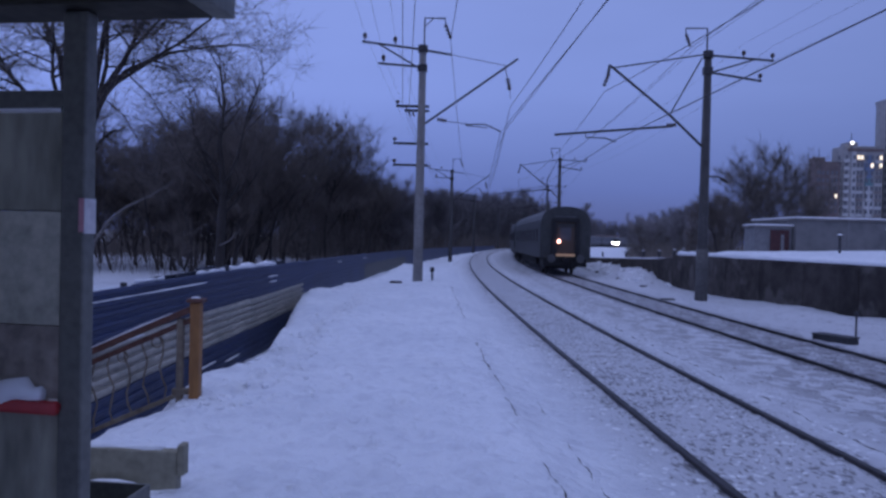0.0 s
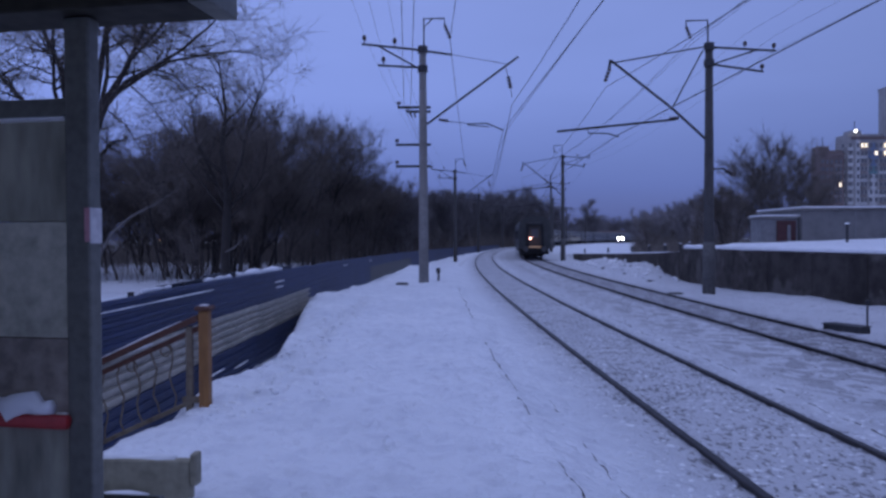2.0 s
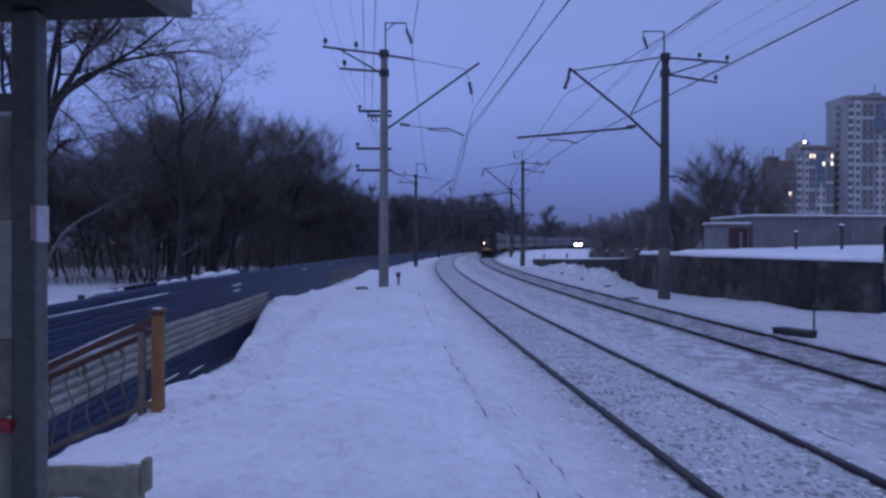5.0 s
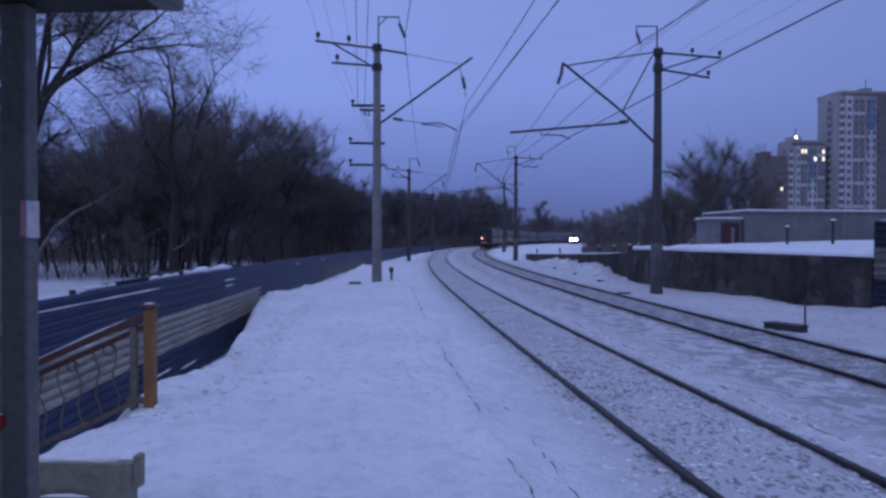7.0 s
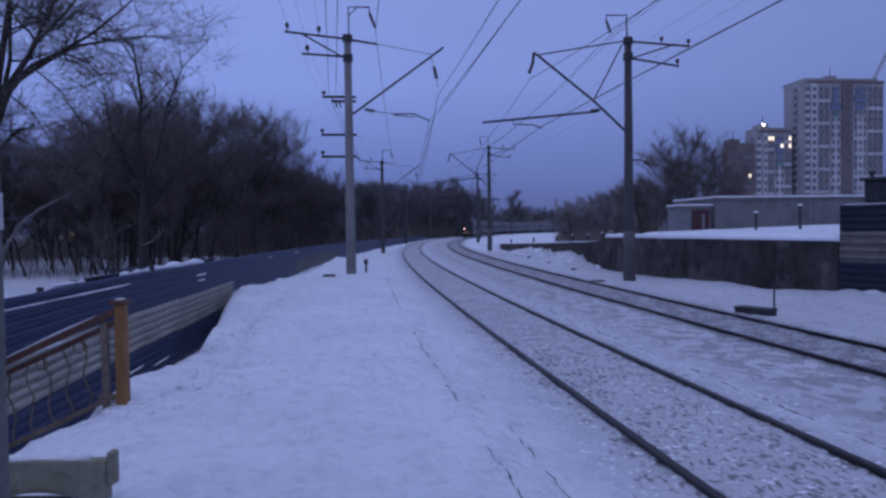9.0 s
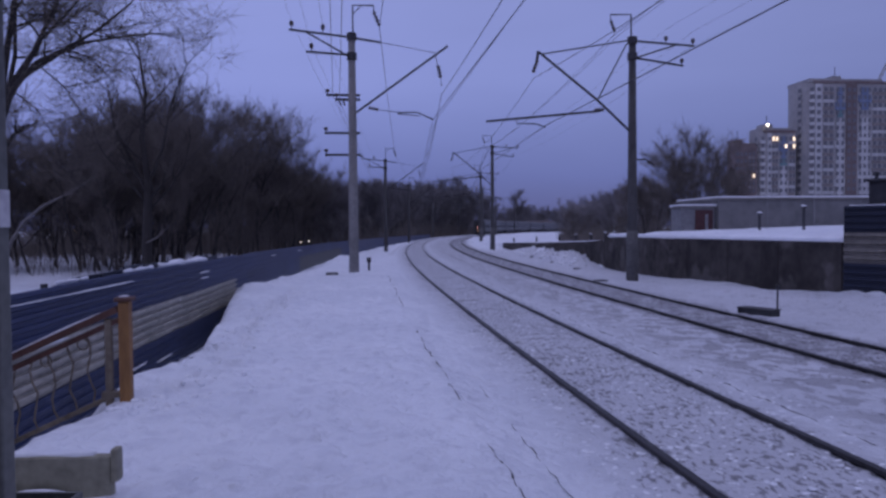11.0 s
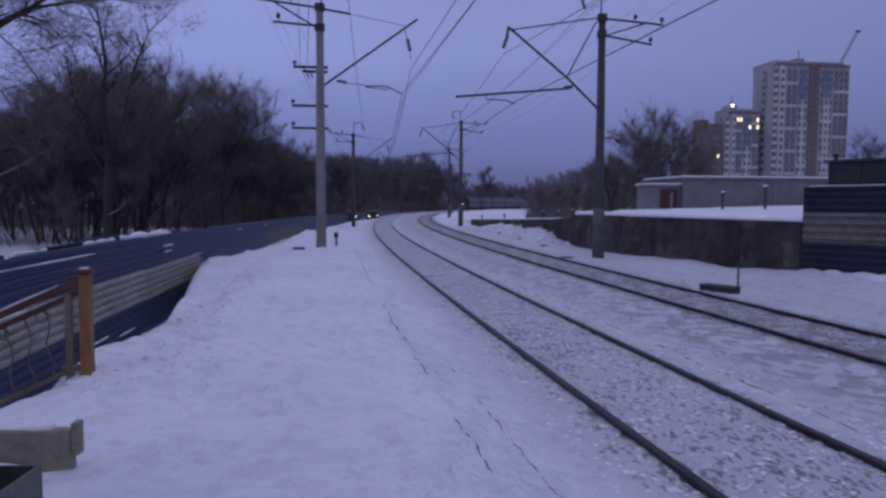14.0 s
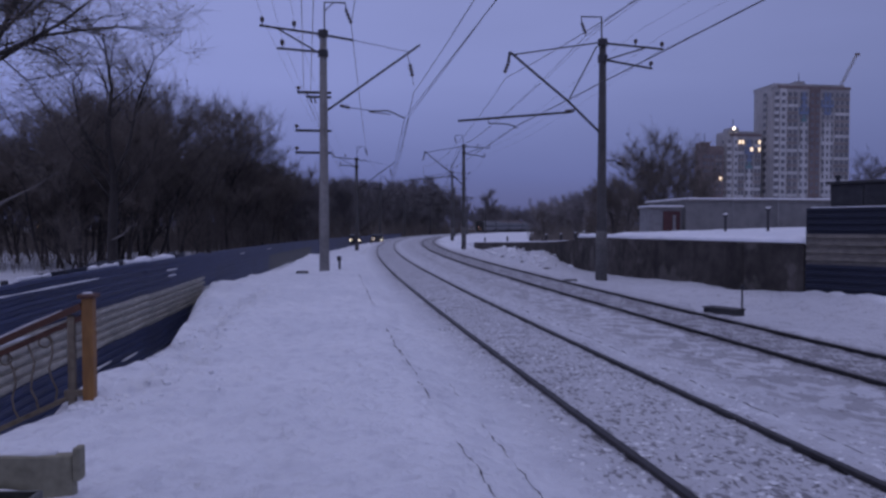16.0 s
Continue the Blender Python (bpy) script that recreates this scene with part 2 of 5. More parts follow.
CARGREY = material("coach_dark_paint", (0.025, 0.027, 0.027), (0.05, 0.053, 0.052), 0.55, 4, 0.5, 0.1)
CARSIDE = material("coach_grey_side", (0.05, 0.052, 0.055), (0.085, 0.087, 0.09), 0.45, 4, 0.4, 0.05)
CARROOF = material("coach_roof_frosted", (0.075, 0.075, 0.08), (0.14, 0.14, 0.145), 0.7, 4, 0.6, 0.1)
RUBBER = material("black_rubber", (0.01, 0.01, 0.012), (0.02, 0.02, 0.022), 0.8, 10, 1, 0.2)
# door and sill glow faintly themselves, in place of lamplight falling on them
DOORLIT = glow("lamplit_door", (0.045, 0.03, 0.024), 0.10)
SILLLIT = glow("lamplit_sill", (0.7, 0.42, 0.22), 0.10)
TAIL = glow("red_tail_lamp", (1.0, 0.46, 0.36), 7.0)
HEADLAMP = glow("white_headlamp", (1.0, 0.93, 0.82), 40.0)
AMBER = glow("amber_lamp", (1.0, 0.55, 0.22), 2.0)
DIMLIT = glow("dim_lit_window", (0.75, 0.55, 0.34), 0.35)
GLINT = glow("white_lamp", (1.0, 0.90, 0.75), 4.0)
STONE = material("ballast_stone", (0.17, 0.165, 0.165), (0.30, 0.29, 0.29), 0.9, 20, 3, 0.2)
POLEFOOT = material("limed_pole_foot", (0.07, 0.068, 0.068), (0.13, 0.125, 0.122), 0.9, 9, 1.2, 0.3)
PLASTIC = material("black_plastic", (0.02, 0.02, 0.022), (0.035, 0.035, 0.038), 0.5, 10, 1, 0.1)


# ---------------------------------------------------------------- mesh helpers
def part(name, bm, mat, parent=None, label="", smooth=False):
    """Links a bmesh as one mesh object, under parent where one is given."""
    me = bpy.data.meshes.new(name)
    bm.to_mesh(me)
    bm.free()
    for m in (mat if isinstance(mat, (list, tuple)) else (mat,)):
        me.materials.append(m)
    if smooth:
        me.polygons.foreach_set("use_smooth", [True] * len(me.polygons))
    ob = new(name, me)
    ob.parent = parent
    return tagged(ob, label)


def empty(name, at, label, category, group="", kind=""):
    ob = new(name)
    ob.empty_display_size = 0.2
    ob.matrix_basis = at if isinstance(at, Matrix) else pose(*at)
    return tagged(ob, label, category, group, kind)


def box(lo, hi, bevel=0.0, turn=0.0, bm=None):
    bm = bm or bmesh.new()
    mid, size = (Vector(lo) + Vector(hi)) / 2, Vector(hi) - Vector(lo)
    made = bmesh.ops.create_cube(bm, size=1, matrix=Matrix.Translation(mid) @ pose(0, 0, 0, 0, 0, turn) @ Matrix.Diagonal((*size, 1)))
    if bevel:
        edges = list({e for v in made["verts"] for e in v.link_edges})
        bmesh.ops.bevel(bm, geom=edges, offset=bevel, segments=2, affect="EDGES", profile=0.5)
    return bm


def tube(points, radii, sides=8, bm=None, caps=True):
    """A round tube along points; radii: one, or one for each point."""
    bm = bm or bmesh.new()
    pts = [Vector(p) for p in points]
    if not isinstance(radii, (list, tuple)):
        radii = [radii] * len(pts)
    rings, side = [], None
    for i, p in enumerate(pts):
        d = (pts[min(i + 1, len(pts) - 1)] - pts[max(i - 1, 0)]).normalized()
        if side is None:
            side = d.cross(Vector((0, 0, 1)) if abs(d.z) < 0.9 else Vector((1, 0, 0))).normalized()
        side = (side - d * side.dot(d)).normalized()
        up = d.cross(side)
        rings.append([bm.verts.new(p + radii[i] * (math.cos(a) * side + math.sin(a) * up)) for a in (2 * math.pi * k / sides for k in range(sides))])
    for a, b in zip(rings, rings[1:]):
        for k in range(sides):
            bm.faces.new((a[k], a[(k + 1) % sides], b[(k + 1) % sides], b[k]))
    if caps:
        bm.faces.new(rings[0][::-1])
        bm.faces.new(rings[-1])
    return bm


def extrude(profile, y0, y1, bm=None):
    """A closed (x, z) outline swept from y0 to y1."""
    bm = bm or bmesh.new()
    a = [bm.verts.new((x, y0, z)) for x, z in profile]
    b = [bm.verts.new((x, y1, z)) for x, z in profile]
    k = len(profile)
    for i in range(k):
        bm.faces.new((a[i], a[(i + 1) % k], b[(i + 1) % k], b[i]))
    bm.faces.new(a[::-1])
    bm.faces.new(b)
    bmesh.ops.recalc_face_normals(bm, faces=bm.faces)
    return bm


# ---------------------------------------------------------------- the curve of the line
RADIUS, CX, CY = 580.0, 587.5, 35.0
NEAR, Z_NEAR, Z_FAR = 4.9, -0.22, -0.40       # the near track lies 4.9 m outside the far one


def bend(y):
    """The curve is flatter on the near side: a sideways shift that grows towards the camera."""
    return -0.00019 * min(75.0, max(0.0, 35 - y)) ** 2


def on_curve(off, s):
    """The place off metres outside the far track's middle, s metres along it from y = 35, and the heading there."""
    a = s / RADIUS
    r = RADIUS + off
    y = CY + r * math.sin(a)
    return CX - r * math.cos(a) + bend(y), y, -math.degrees(a)


def offset(x, y):
    return math.hypot(x - bend(y) - CX, y - CY) - RADIUS


def ease(v, lo, hi):
    t = min(1.0, max(0.0, (v - lo) / (hi - lo)))
    return t * t * (3 - 2 * t)


def lerp(v, table):
    for (a, p), (b, q) in zip(table, table[1:]):
        if v <= b:
            return p + (q - p) * max(0.0, (v - a) / (b - a))
    return table[-1][1]


WALL_LINE = [(19.2, 13.35), (29, 12.15), (36, 12.0), (50, 12.0), (75, 13.4)]
WALL_TOP = [(19.2, 1.22), (36.4, 1.2), (36.6, 0.95), (50, 0.6), (75, 0.05), (90, -0.35)]


def fence_x(y):
    return -4.45 + max(0.0, y - 24) ** 2 / 1050


def fence_top(y):
    return lerp(y, [(0, 1.0), (16, 0.96), (38, 0.78), (80, 0.5), (140, 0.3)])


def make_prints():
    """Boot prints trodden along the platform's edge: place, heading and depth, kept by square metre."""
    r1, cells = random.Random(21), {}

    def tread(x, y, h, d):
        cells.setdefault((math.floor(x), math.floor(y)), []).append((x, y, math.cos(h), math.sin(h), d))
    for x0, dx, y0, y1, deep in ((-2.35, 0.010, 7.6, 19.0, 0.085), (-2.05, -0.03, 8.2, 21.0, 0.07), (-1.4, 0.02, 5.0, 24.0, 0.035), (-0.4, 0.03, 4.5, 26.0, 0.03)):
        y, k = y0, 0
        while y < y1:
            y += r1.uniform(0.30, 0.42)
            k += 1
            tread(x0 + dx * (y - y0) + (0.11 if k % 2 else -0.11) + r1.gauss(0, 0.06), y, r1.gauss(0, 0.25), deep * r1.uniform(0.6, 1.25))
    for _ in range(150):
        tread(r1.uniform(-2.3, 1.9), 4 + 17 * r1.random() ** 1.3, r1.uniform(0, 6.28), r1.uniform(0.012, 0.035))
    return cells


PRINTS = make_prints()


def printed(x, y):
    z, i, j = 0.0, math.floor(x), math.floor(y)
    for ci in (i - 1, i, i + 1):
        for cj in (j - 1, j, j + 1):
            for px, py, c, sn, d in PRINTS.get((ci, cj), ()):
                a, b = ((x - px) * c + (y - py) * sn) / 0.085, (-(x - px) * sn + (y - py) * c) / 0.17
                r = a * a + b * b
                if r < 4:
                    z += d * (0.55 * math.exp(-(r - 1.7) ** 2 * 2.2) - 1.1 * math.exp(-r * r))
    return z


def ground_z(x, y):
    """Height of the snow."""
    if y > 330 or x > 200 or x < -200 or y < -60:
        return -0.6 + 0.3 * noise.noise((x * 0.01, y * 0.01, 0))
    u = offset(x, y)
    n1 = noise.noise((x * 0.5, y * 0.5, 1.7))
    n2 = noise.noise((x * 1.9, y * 1.9, 4.2))
    n3 = noise.noise((x * 5.5, y * 5.5, 7.1))
    end = ease(y, 44, 58)                                        # the platform ends and the bank falls
    plat = -0.02 - 0.55 * end + 0.05 * n1 + 0.025 * n2
    bed1, bed2 = Z_NEAR - 0.055, Z_FAR - 0.065
    z = lerp(u, [(-1.8, bed2 - 0.02), (-0.9, bed2), (0.9, bed2), (2.2, bed2 + 0.03), (3.9, bed1), (5.9, bed1), (6.6, bed1 + 0.02), (7.25, min(plat - 0.04, bed1 + 0.3)), (7.6, plat)])
    rough = 0.02 * n3 + 0.022 * n2
    if 3 < y < 34:
        rough += 0.03 * (0.3 - abs(noise.noise((x * 2.9, y * 2.9, 12.0))))
    if u > 7.2:
        rough += 0.035 * max(0.0, noise.noise((x * 2.6, y * 2.6, 9.0))) * ease(abs(x + 2.2), 1.6, 0.2)
    # the left bank down to the fence
    fx = fence_x(y)
    foot = lerp(y, [(6, -1.2), (20.8, -1.2), (22.2, -0.12), (24, -0.3), (30, -0.55), (45, -0.6), (58, -0.8), (90, -0.9)])
    edge = lerp(y, [(6.5, -2.9), (7.2, -2.68), (8, -2.95), (9.0, -2.95), (10.3, -2.58), (12.0, -2.7), (14.1, -3.0), (18.0, -3.58), (19.6, -3.85), (20.6, -3.9), (21.9, -4.05), (23.5, -3.6), (30, -2.8), (45, -2.4), (60, fx + 1.0), (90, fx + 1.2)])
    if x < edge:
        z += (foot - z) * ease(edge - x, 0.0, max(0.4, min(0.7 if y < 22 else 0.9, edge - fx + 0.1)))
        z += 0.06 * n1
    if x < edge + 0.8:
        z += 0.07 * max(0.0, n2) * ease(edge + 0.8 - x, 0, 0.8)
    if x < fx - 0.3:
        z += 0.5 * ease(fx - x, 0.4, 3) * ease(y, 22, 12) + 1.35 * ease(fx - x, 0.8, 3) * ease(fx - x, 11, 5) * ease(y, 21, 14) + 0.5 * ease(fx - x, 0.3, 1) * ease(fx - x, 3.2, 1.5) * max(0.0, n1 + 0.1) * ease(y, 27, 20)
    if x < -2.6 and y < 8.4:                                       # snowed-up stairs beside the railing
        z += (max(z, 0.455 * (x + 2.6) - 0.04 + 0.03 * n2) - z) * ease(y, 8.4, 7.7) * ease(y, 3, 5)
    # the right bank, its heap of cleared snow, and the terrace behind the wall
    if u < -1.7:
        z += -0.03 * ease(-u, 1.7, 3)
        heap = ease(y, 35, 42) * ease(y, 66, 52) * ease(-u, 2.2, 3.4) * ease(-u, 6.2, 4.2)
        z += heap * (0.55 + 0.35 * n1 + 0.2 * n2) + 0.22 * ease(x, 10.3, 12.2) * ease(y, 31, 25) * (0.7 + 0.7 * n1) * ease(y, 18, 21)
        z += 0.36 * ease(x, 11.8, 13.8) * ease(y, 20.5, 18.6) * (1 + 0.4 * n2)
        wx = lerp(y, WALL_LINE)
        top = lerp(y, WALL_TOP)
        if y > 19.45:
            high = top + 0.05 + 0.2 * ease(x, 13.2, 15) * ease(y, 45, 34) + 0.25 * ease(x, 14, 24) * ease(y, 70, 40) + 0.05 * n1
            z += (max(high, z) - z) * ease(x, wx + 0.12, wx + 0.42) * ease(y, 19.45, 19.75)
            if y > 75:
                z = max(z, -0.5)
    if -3.2 < x < 2.4 and 3 < y < 27 and u > 7.2:
        z += printed(x, y)
    if x < -0.9 and x > edge - 0.1:                                # low drifts that run along the bank
        z += 0.10 * ease(x, -0.9, -2.2) * ease(y, 9, 13) * ease(y, 30, 22) * (noise.noise((x * 0.9 + y * 0.25, y * 0.42, 3.3)) + 0.15)
    return z + rough


def ballast(x, y):
    """Stone, dirt and greying of the snow, plus painted shade beside the far rails."""
    u = offset(x, y)
    if x < fence_x(y) - 3.0 and y > 20:
        return (0.6 if x < -0.17 * y and y < 80 else 1.0) * ease(y, 22, 30) * ease(y, 400, 200)
    one = 0.80 * ease(u, 3.2, 4.1) * ease(u, 6.9, 5.7)
    between = 0.62 * ease(u, 0.8, 1.4) * ease(u, 4.2, 3.2)
    two = 0.92 * ease(u, -1.9, -1.1) * ease(u, 1.6, 0.9)
    # dark bands along the far rails: oily dirt and the rails' shade, painted in
    rail_band = 1.12 * ease(abs(abs(u) - 0.78), 0.34, 0.14) + 0.12 * ease(abs(u), 0.5, 0.2)
    # the right bank is greyed as well, up to the wall
    bank = 0.62 * ease(u, -0.6, -1.6) * ease(x, lerp(y, WALL_LINE) + 0.3, lerp(y, WALL_LINE)) * ease(y, 80, 60)
    return max(one, between, two, rail_band if abs(u) < 1.3 else 0.0, bank) * ease(y, 400, 200)


def bare_patches(x, y):
    """Where wind and traffic have left bare icy patches: between the tracks and on the far one."""
    u = offset(x, y)
    return max(0.9 * ease(u, -1.4, -0.6) * ease(u, 3.4, 2.4), 0.30 * ease(u, -2.6, -1.4) * ease(u, 4.4, 3.2)) * ease(y, 300, 120)


def build_ground():
    def steps(spans):
        out = [spans[0][0]]
        for lo, hi, d in spans:
            k = max(1, round((hi - lo) / d))
            out += [lo + (hi - lo) * (i + 1) / k for i in range(k)]
        return out
    xs = steps([(-2400, -400, 400), (-400, -60, 34), (-60, -12, 2.4), (-12, -5, 0.5), (-5, 2, 0.085), (2, 9, 0.14), (9, 11.6, 0.25), (11.6, 14, 0.12), (14, 20, 0.6), (20, 60, 3), (60, 400, 34), (400, 2400, 400)])
    ys = steps([(-400, -40, 60), (-40, 0, 5), (0, 3, 0.4), (3, 13, 0.09), (13, 30, 0.19), (30, 60, 0.6), (60, 140, 1.8), (140, 340, 6), (340, 3000, 240)])
    verts = [(x, y, ground_z(x, y)) for y in ys for x in xs]
    w = len(xs)
    faces = [(j * w + i, j * w + i + 1, (j + 1) * w + i + 1, (j + 1) * w + i) for j in range(len(ys) - 1) for i in range(w - 1)]
    me = bpy.data.meshes.new("ground")
    me.from_pydata(verts, [], faces)
    me.materials.append(SNOW)
    me.polygons.foreach_set("use_smooth", [True] * len(me.polygons))
    attr = me.attributes.new("ballast", "FLOAT", "POINT")
    attr.data.foreach_set("value", [ballast(v[0], v[1]) for v in verts])
    attr = me.attributes.new("patches", "FLOAT", "POINT")
    attr.data.foreach_set("value", [bare_patches(v[0], v[1]) for v in verts])
    tagged(new("ground", me), "trodden snow over platform, track bed and banks", "ground", kind="structure")


build_ground()


def track(off, top, label):
    t = empty("railway_track", (0, 0, 0), label, "railway track", "tracks of the line", "structure")
    prof = [(-0.036, 0), (0.036, 0), (0.038, -0.03), (0.03, -0.045), (0.014, -0.055), (0.014, -0.14), (0.07, -0.16), (0.07, -0.19), (-0.07, -0.19), (-0.07, -0.16), (-0.014, -0.14), (-0.014, -0.055), (-0.03, -0.045), (-0.038, -0.03)]
    for side in (0.795, -0.75):
        bm = bmesh.new()
        rings = []
        for k in range(-16, 110):
            s = k * 2.5 if k < 40 else 100 + (k - 40) * 4
            x, y, h = on_curve(off + side, s)
            c, sn = math.cos(radians(h)), math.sin(radians(h))
            rings.append([bm.verts.new((x + px * c, y + px * sn, top + pz)) for px, pz in prof])
        for a, b in zip(rings, rings[1:]):
            for k in range(len(prof)):
                bm.faces.new((a[k], a[(k + 1) % len(prof)], b[(k + 1) % len(prof)], b[k]))
        bmesh.ops.recalc_face_normals(bm, faces=bm.faces)
        part("rail", bm, RAIL, t)


track(NEAR, Z_NEAR, "near railway track, dark rails half sunk in snow")
track(0, Z_FAR, "far railway track, dark rails half sunk in dirty snow")


def build_edge():
    """Cracks along the platform's edge and beside the near track, where slabs and stones show through the snow."""
    e = empty("platform_edge", (0, 0, 0), "dark slab edges showing through trodden snow", "platform edge", kind="structure")
    r5 = random.Random(17)
    for off, size, fill, s0, s1 in ((3.58, 0.012, 0.72, -30.5, 4.0), (7.2, 0.009, 0.75, -31.6, -29.0), (7.2, 0.008, 0.4, -28.8, -25.2), (7.2, 0.014, 0.85, -25.0, -22.6), (7.2, 0.014, 0.9, -18.5, -9.0), (6.78, 0.0075, 0.7, -31.5, -26.6)):
        at = s0
        while at < s1:
            ln = r5.uniform(0.12, 0.5)
            if r5.random() < fill:
                n = max(3, int(ln / 0.07))
                pts, radii = [], []
                for k in range(n + 1):
                    v = at + ln * k / n
                    x, y, _ = on_curve(off + 0.05 * noise.noise((v * 1.1, off, 0)) + 0.03 * noise.noise((v * 6.0, off, 4)), v)
                    pts.append((x, y, ground_z(x, y) + 0.001 + 0.008 * noise.noise((v * 5, 2, 2))))
                    radii.append(size * (0.25 + 1.3 * abs(noise.noise((v * 7.3, 5, off)))) * (0.3 if k in (0, n) else 1.0))
                part("slab_edge", tube(pts, radii, 5), CONCRETE_DARK, e)
            at += ln * r5.uniform(0.9, 1.3)


build_edge()


def scatter(name, count, spot, size, mat, label, category, seed, flat=0.5):
    """Many small lumps lying on the snow, in one object."""
    r3 = random.Random(seed)
    lump = bmesh.new()
    bmesh.ops.create_icosphere(lump, subdivisions=1, radius=1)
    base = [v.co.copy() for v in lump.verts]
    tri = [[v.index for v in f.verts] for f in lump.faces]
    lump.free()
    verts, faces = [], []
    for _ in range(count):
        x, y = spot(r3)
        z, r, o, turn = ground_z(x, y), r3.uniform(*size), len(verts), r3.uniform(0, 6.28)
        sx, sy, sz = r * r3.uniform(0.7, 1.5), r * r3.uniform(0.6, 1.1), r * flat * r3.uniform(0.6, 1.2)
        for c in base:
            k = 1 + 0.25 * noise.noise(c * 1.7 + Vector((x, y, 0)))
            px, py = c.x * sx * k, c.y * sy * k
            verts.append((x + px * math.cos(turn) - py * math.sin(turn), y + px * math.sin(turn) + py * math.cos(turn), z + c.z * sz * k + sz * 0.2))
        faces += [[o + i for i in f] for f in tri]
    me = bpy.data.meshes.new(name)
    me.from_pydata(verts, [], faces)
    me.materials.append(mat)
    tagged(new(name, me), label, category, kind="stuff")


def on_bed(r3, lo, hi, near=4.0, far=22.0):
    y = near + (far - near) * r3.random() ** 1.6
    x, _, _ = on_curve(r3.uniform(lo, hi), y - 35)
    return x, y


def by_bank(r3):
    y = 6.8 + 14 * r3.random() ** 1.3
    return -2.75 + abs(r3.gauss(0, 0.55)) + 0.1, y


scatter("snow_clods", 300, by_bank, (0.018, 0.05), SNOWCAP, "small clods of trodden snow along the platform's edge", "snow clods", 5, 0.7)
scatter("ice_chips", 1500, lambda r3: on_bed(r3, 3.2, 6.4), (0.012, 0.034), SNOWCAP, "broken ice and snow chips between the rails", "ice chips", 7, 0.35)
scatter("ballast_stones", 500, lambda r3: on_bed(r3, 4.2, 5.7), (0.006, 0.017), STONE, "dark ballast stones showing through snow", "ballast stones", 8, 0.5)
scatter("ballast_stones", 600, lambda r3: on_bed(r3, -1.0, 3.6, 9.0, 36.0), (0.010, 0.028), STONE, "dark ballast stones showing through snow", "ballast stones", 9, 0.4)
scatter("snow_clods", 70, lambda r3: (lambda y: (on_curve(r3.uniform(-4.8, -2.6), y - 35)[0], y))(r3.uniform(36, 58)), (0.06, 0.24), SNOWCAP, "rough blocks of cleared snow on the heap", "snow clods", 12, 0.7)
scatter("frozen_dirt", 14, lambda r3: (lambda y: (on_curve(r3.uniform(-4.4, -2.4), y - 35)[0], y))(r3.uniform(34, 50)), (0.05, 0.15), CONCRETE_DARK, "dark frozen dirt on the snow heap", "frozen dirt", 13, 0.5)


# ---------------------------------------------------------------- catenary poles
def insulator(at, parent, length=0.42, lean=0.0, r=0.065):
    """A string of porcelain discs hanging from at, leaning along x."""
    a = Vector(at)
    d = Vector((math.sin(radians(lean)), 0, -math.cos(radians(lean))))
    pts, radii = [], []
    k = 4
    for i in range(k):
        for f, rr in ((0.08, 0.36), (0.3, 1.0), (0.58, 0.7), (0.9, 0.36)):
            pts.append(a + d * length * (i + f) / k)
            radii.append(r * rr)
    return part("insulator", tube(pts, radii, 8), PORCELAIN, parent, "brown porcelain insulator", True)


def pin(at, parent, h=0.3):
    a = Vector(at)
    pts = [a, a + Vector((0, 0, 0.12 * h / 0.3)), a + Vector((0, 0, 0.14 * h / 0.3)), a + Vector((0, 0, 0.24 * h / 0.3)), a + Vector((0, 0, h))]
    return part("insulator", tube(pts, [0.02, 0.02, 0.075, 0.085, 0.05], 8), PORCELAIN, parent, "brown porcelain insulator", True)


def bar(name, a, b, r, parent, mat=None):
    return part(name, tube([a, b], r, 6), mat or STEEL, parent)


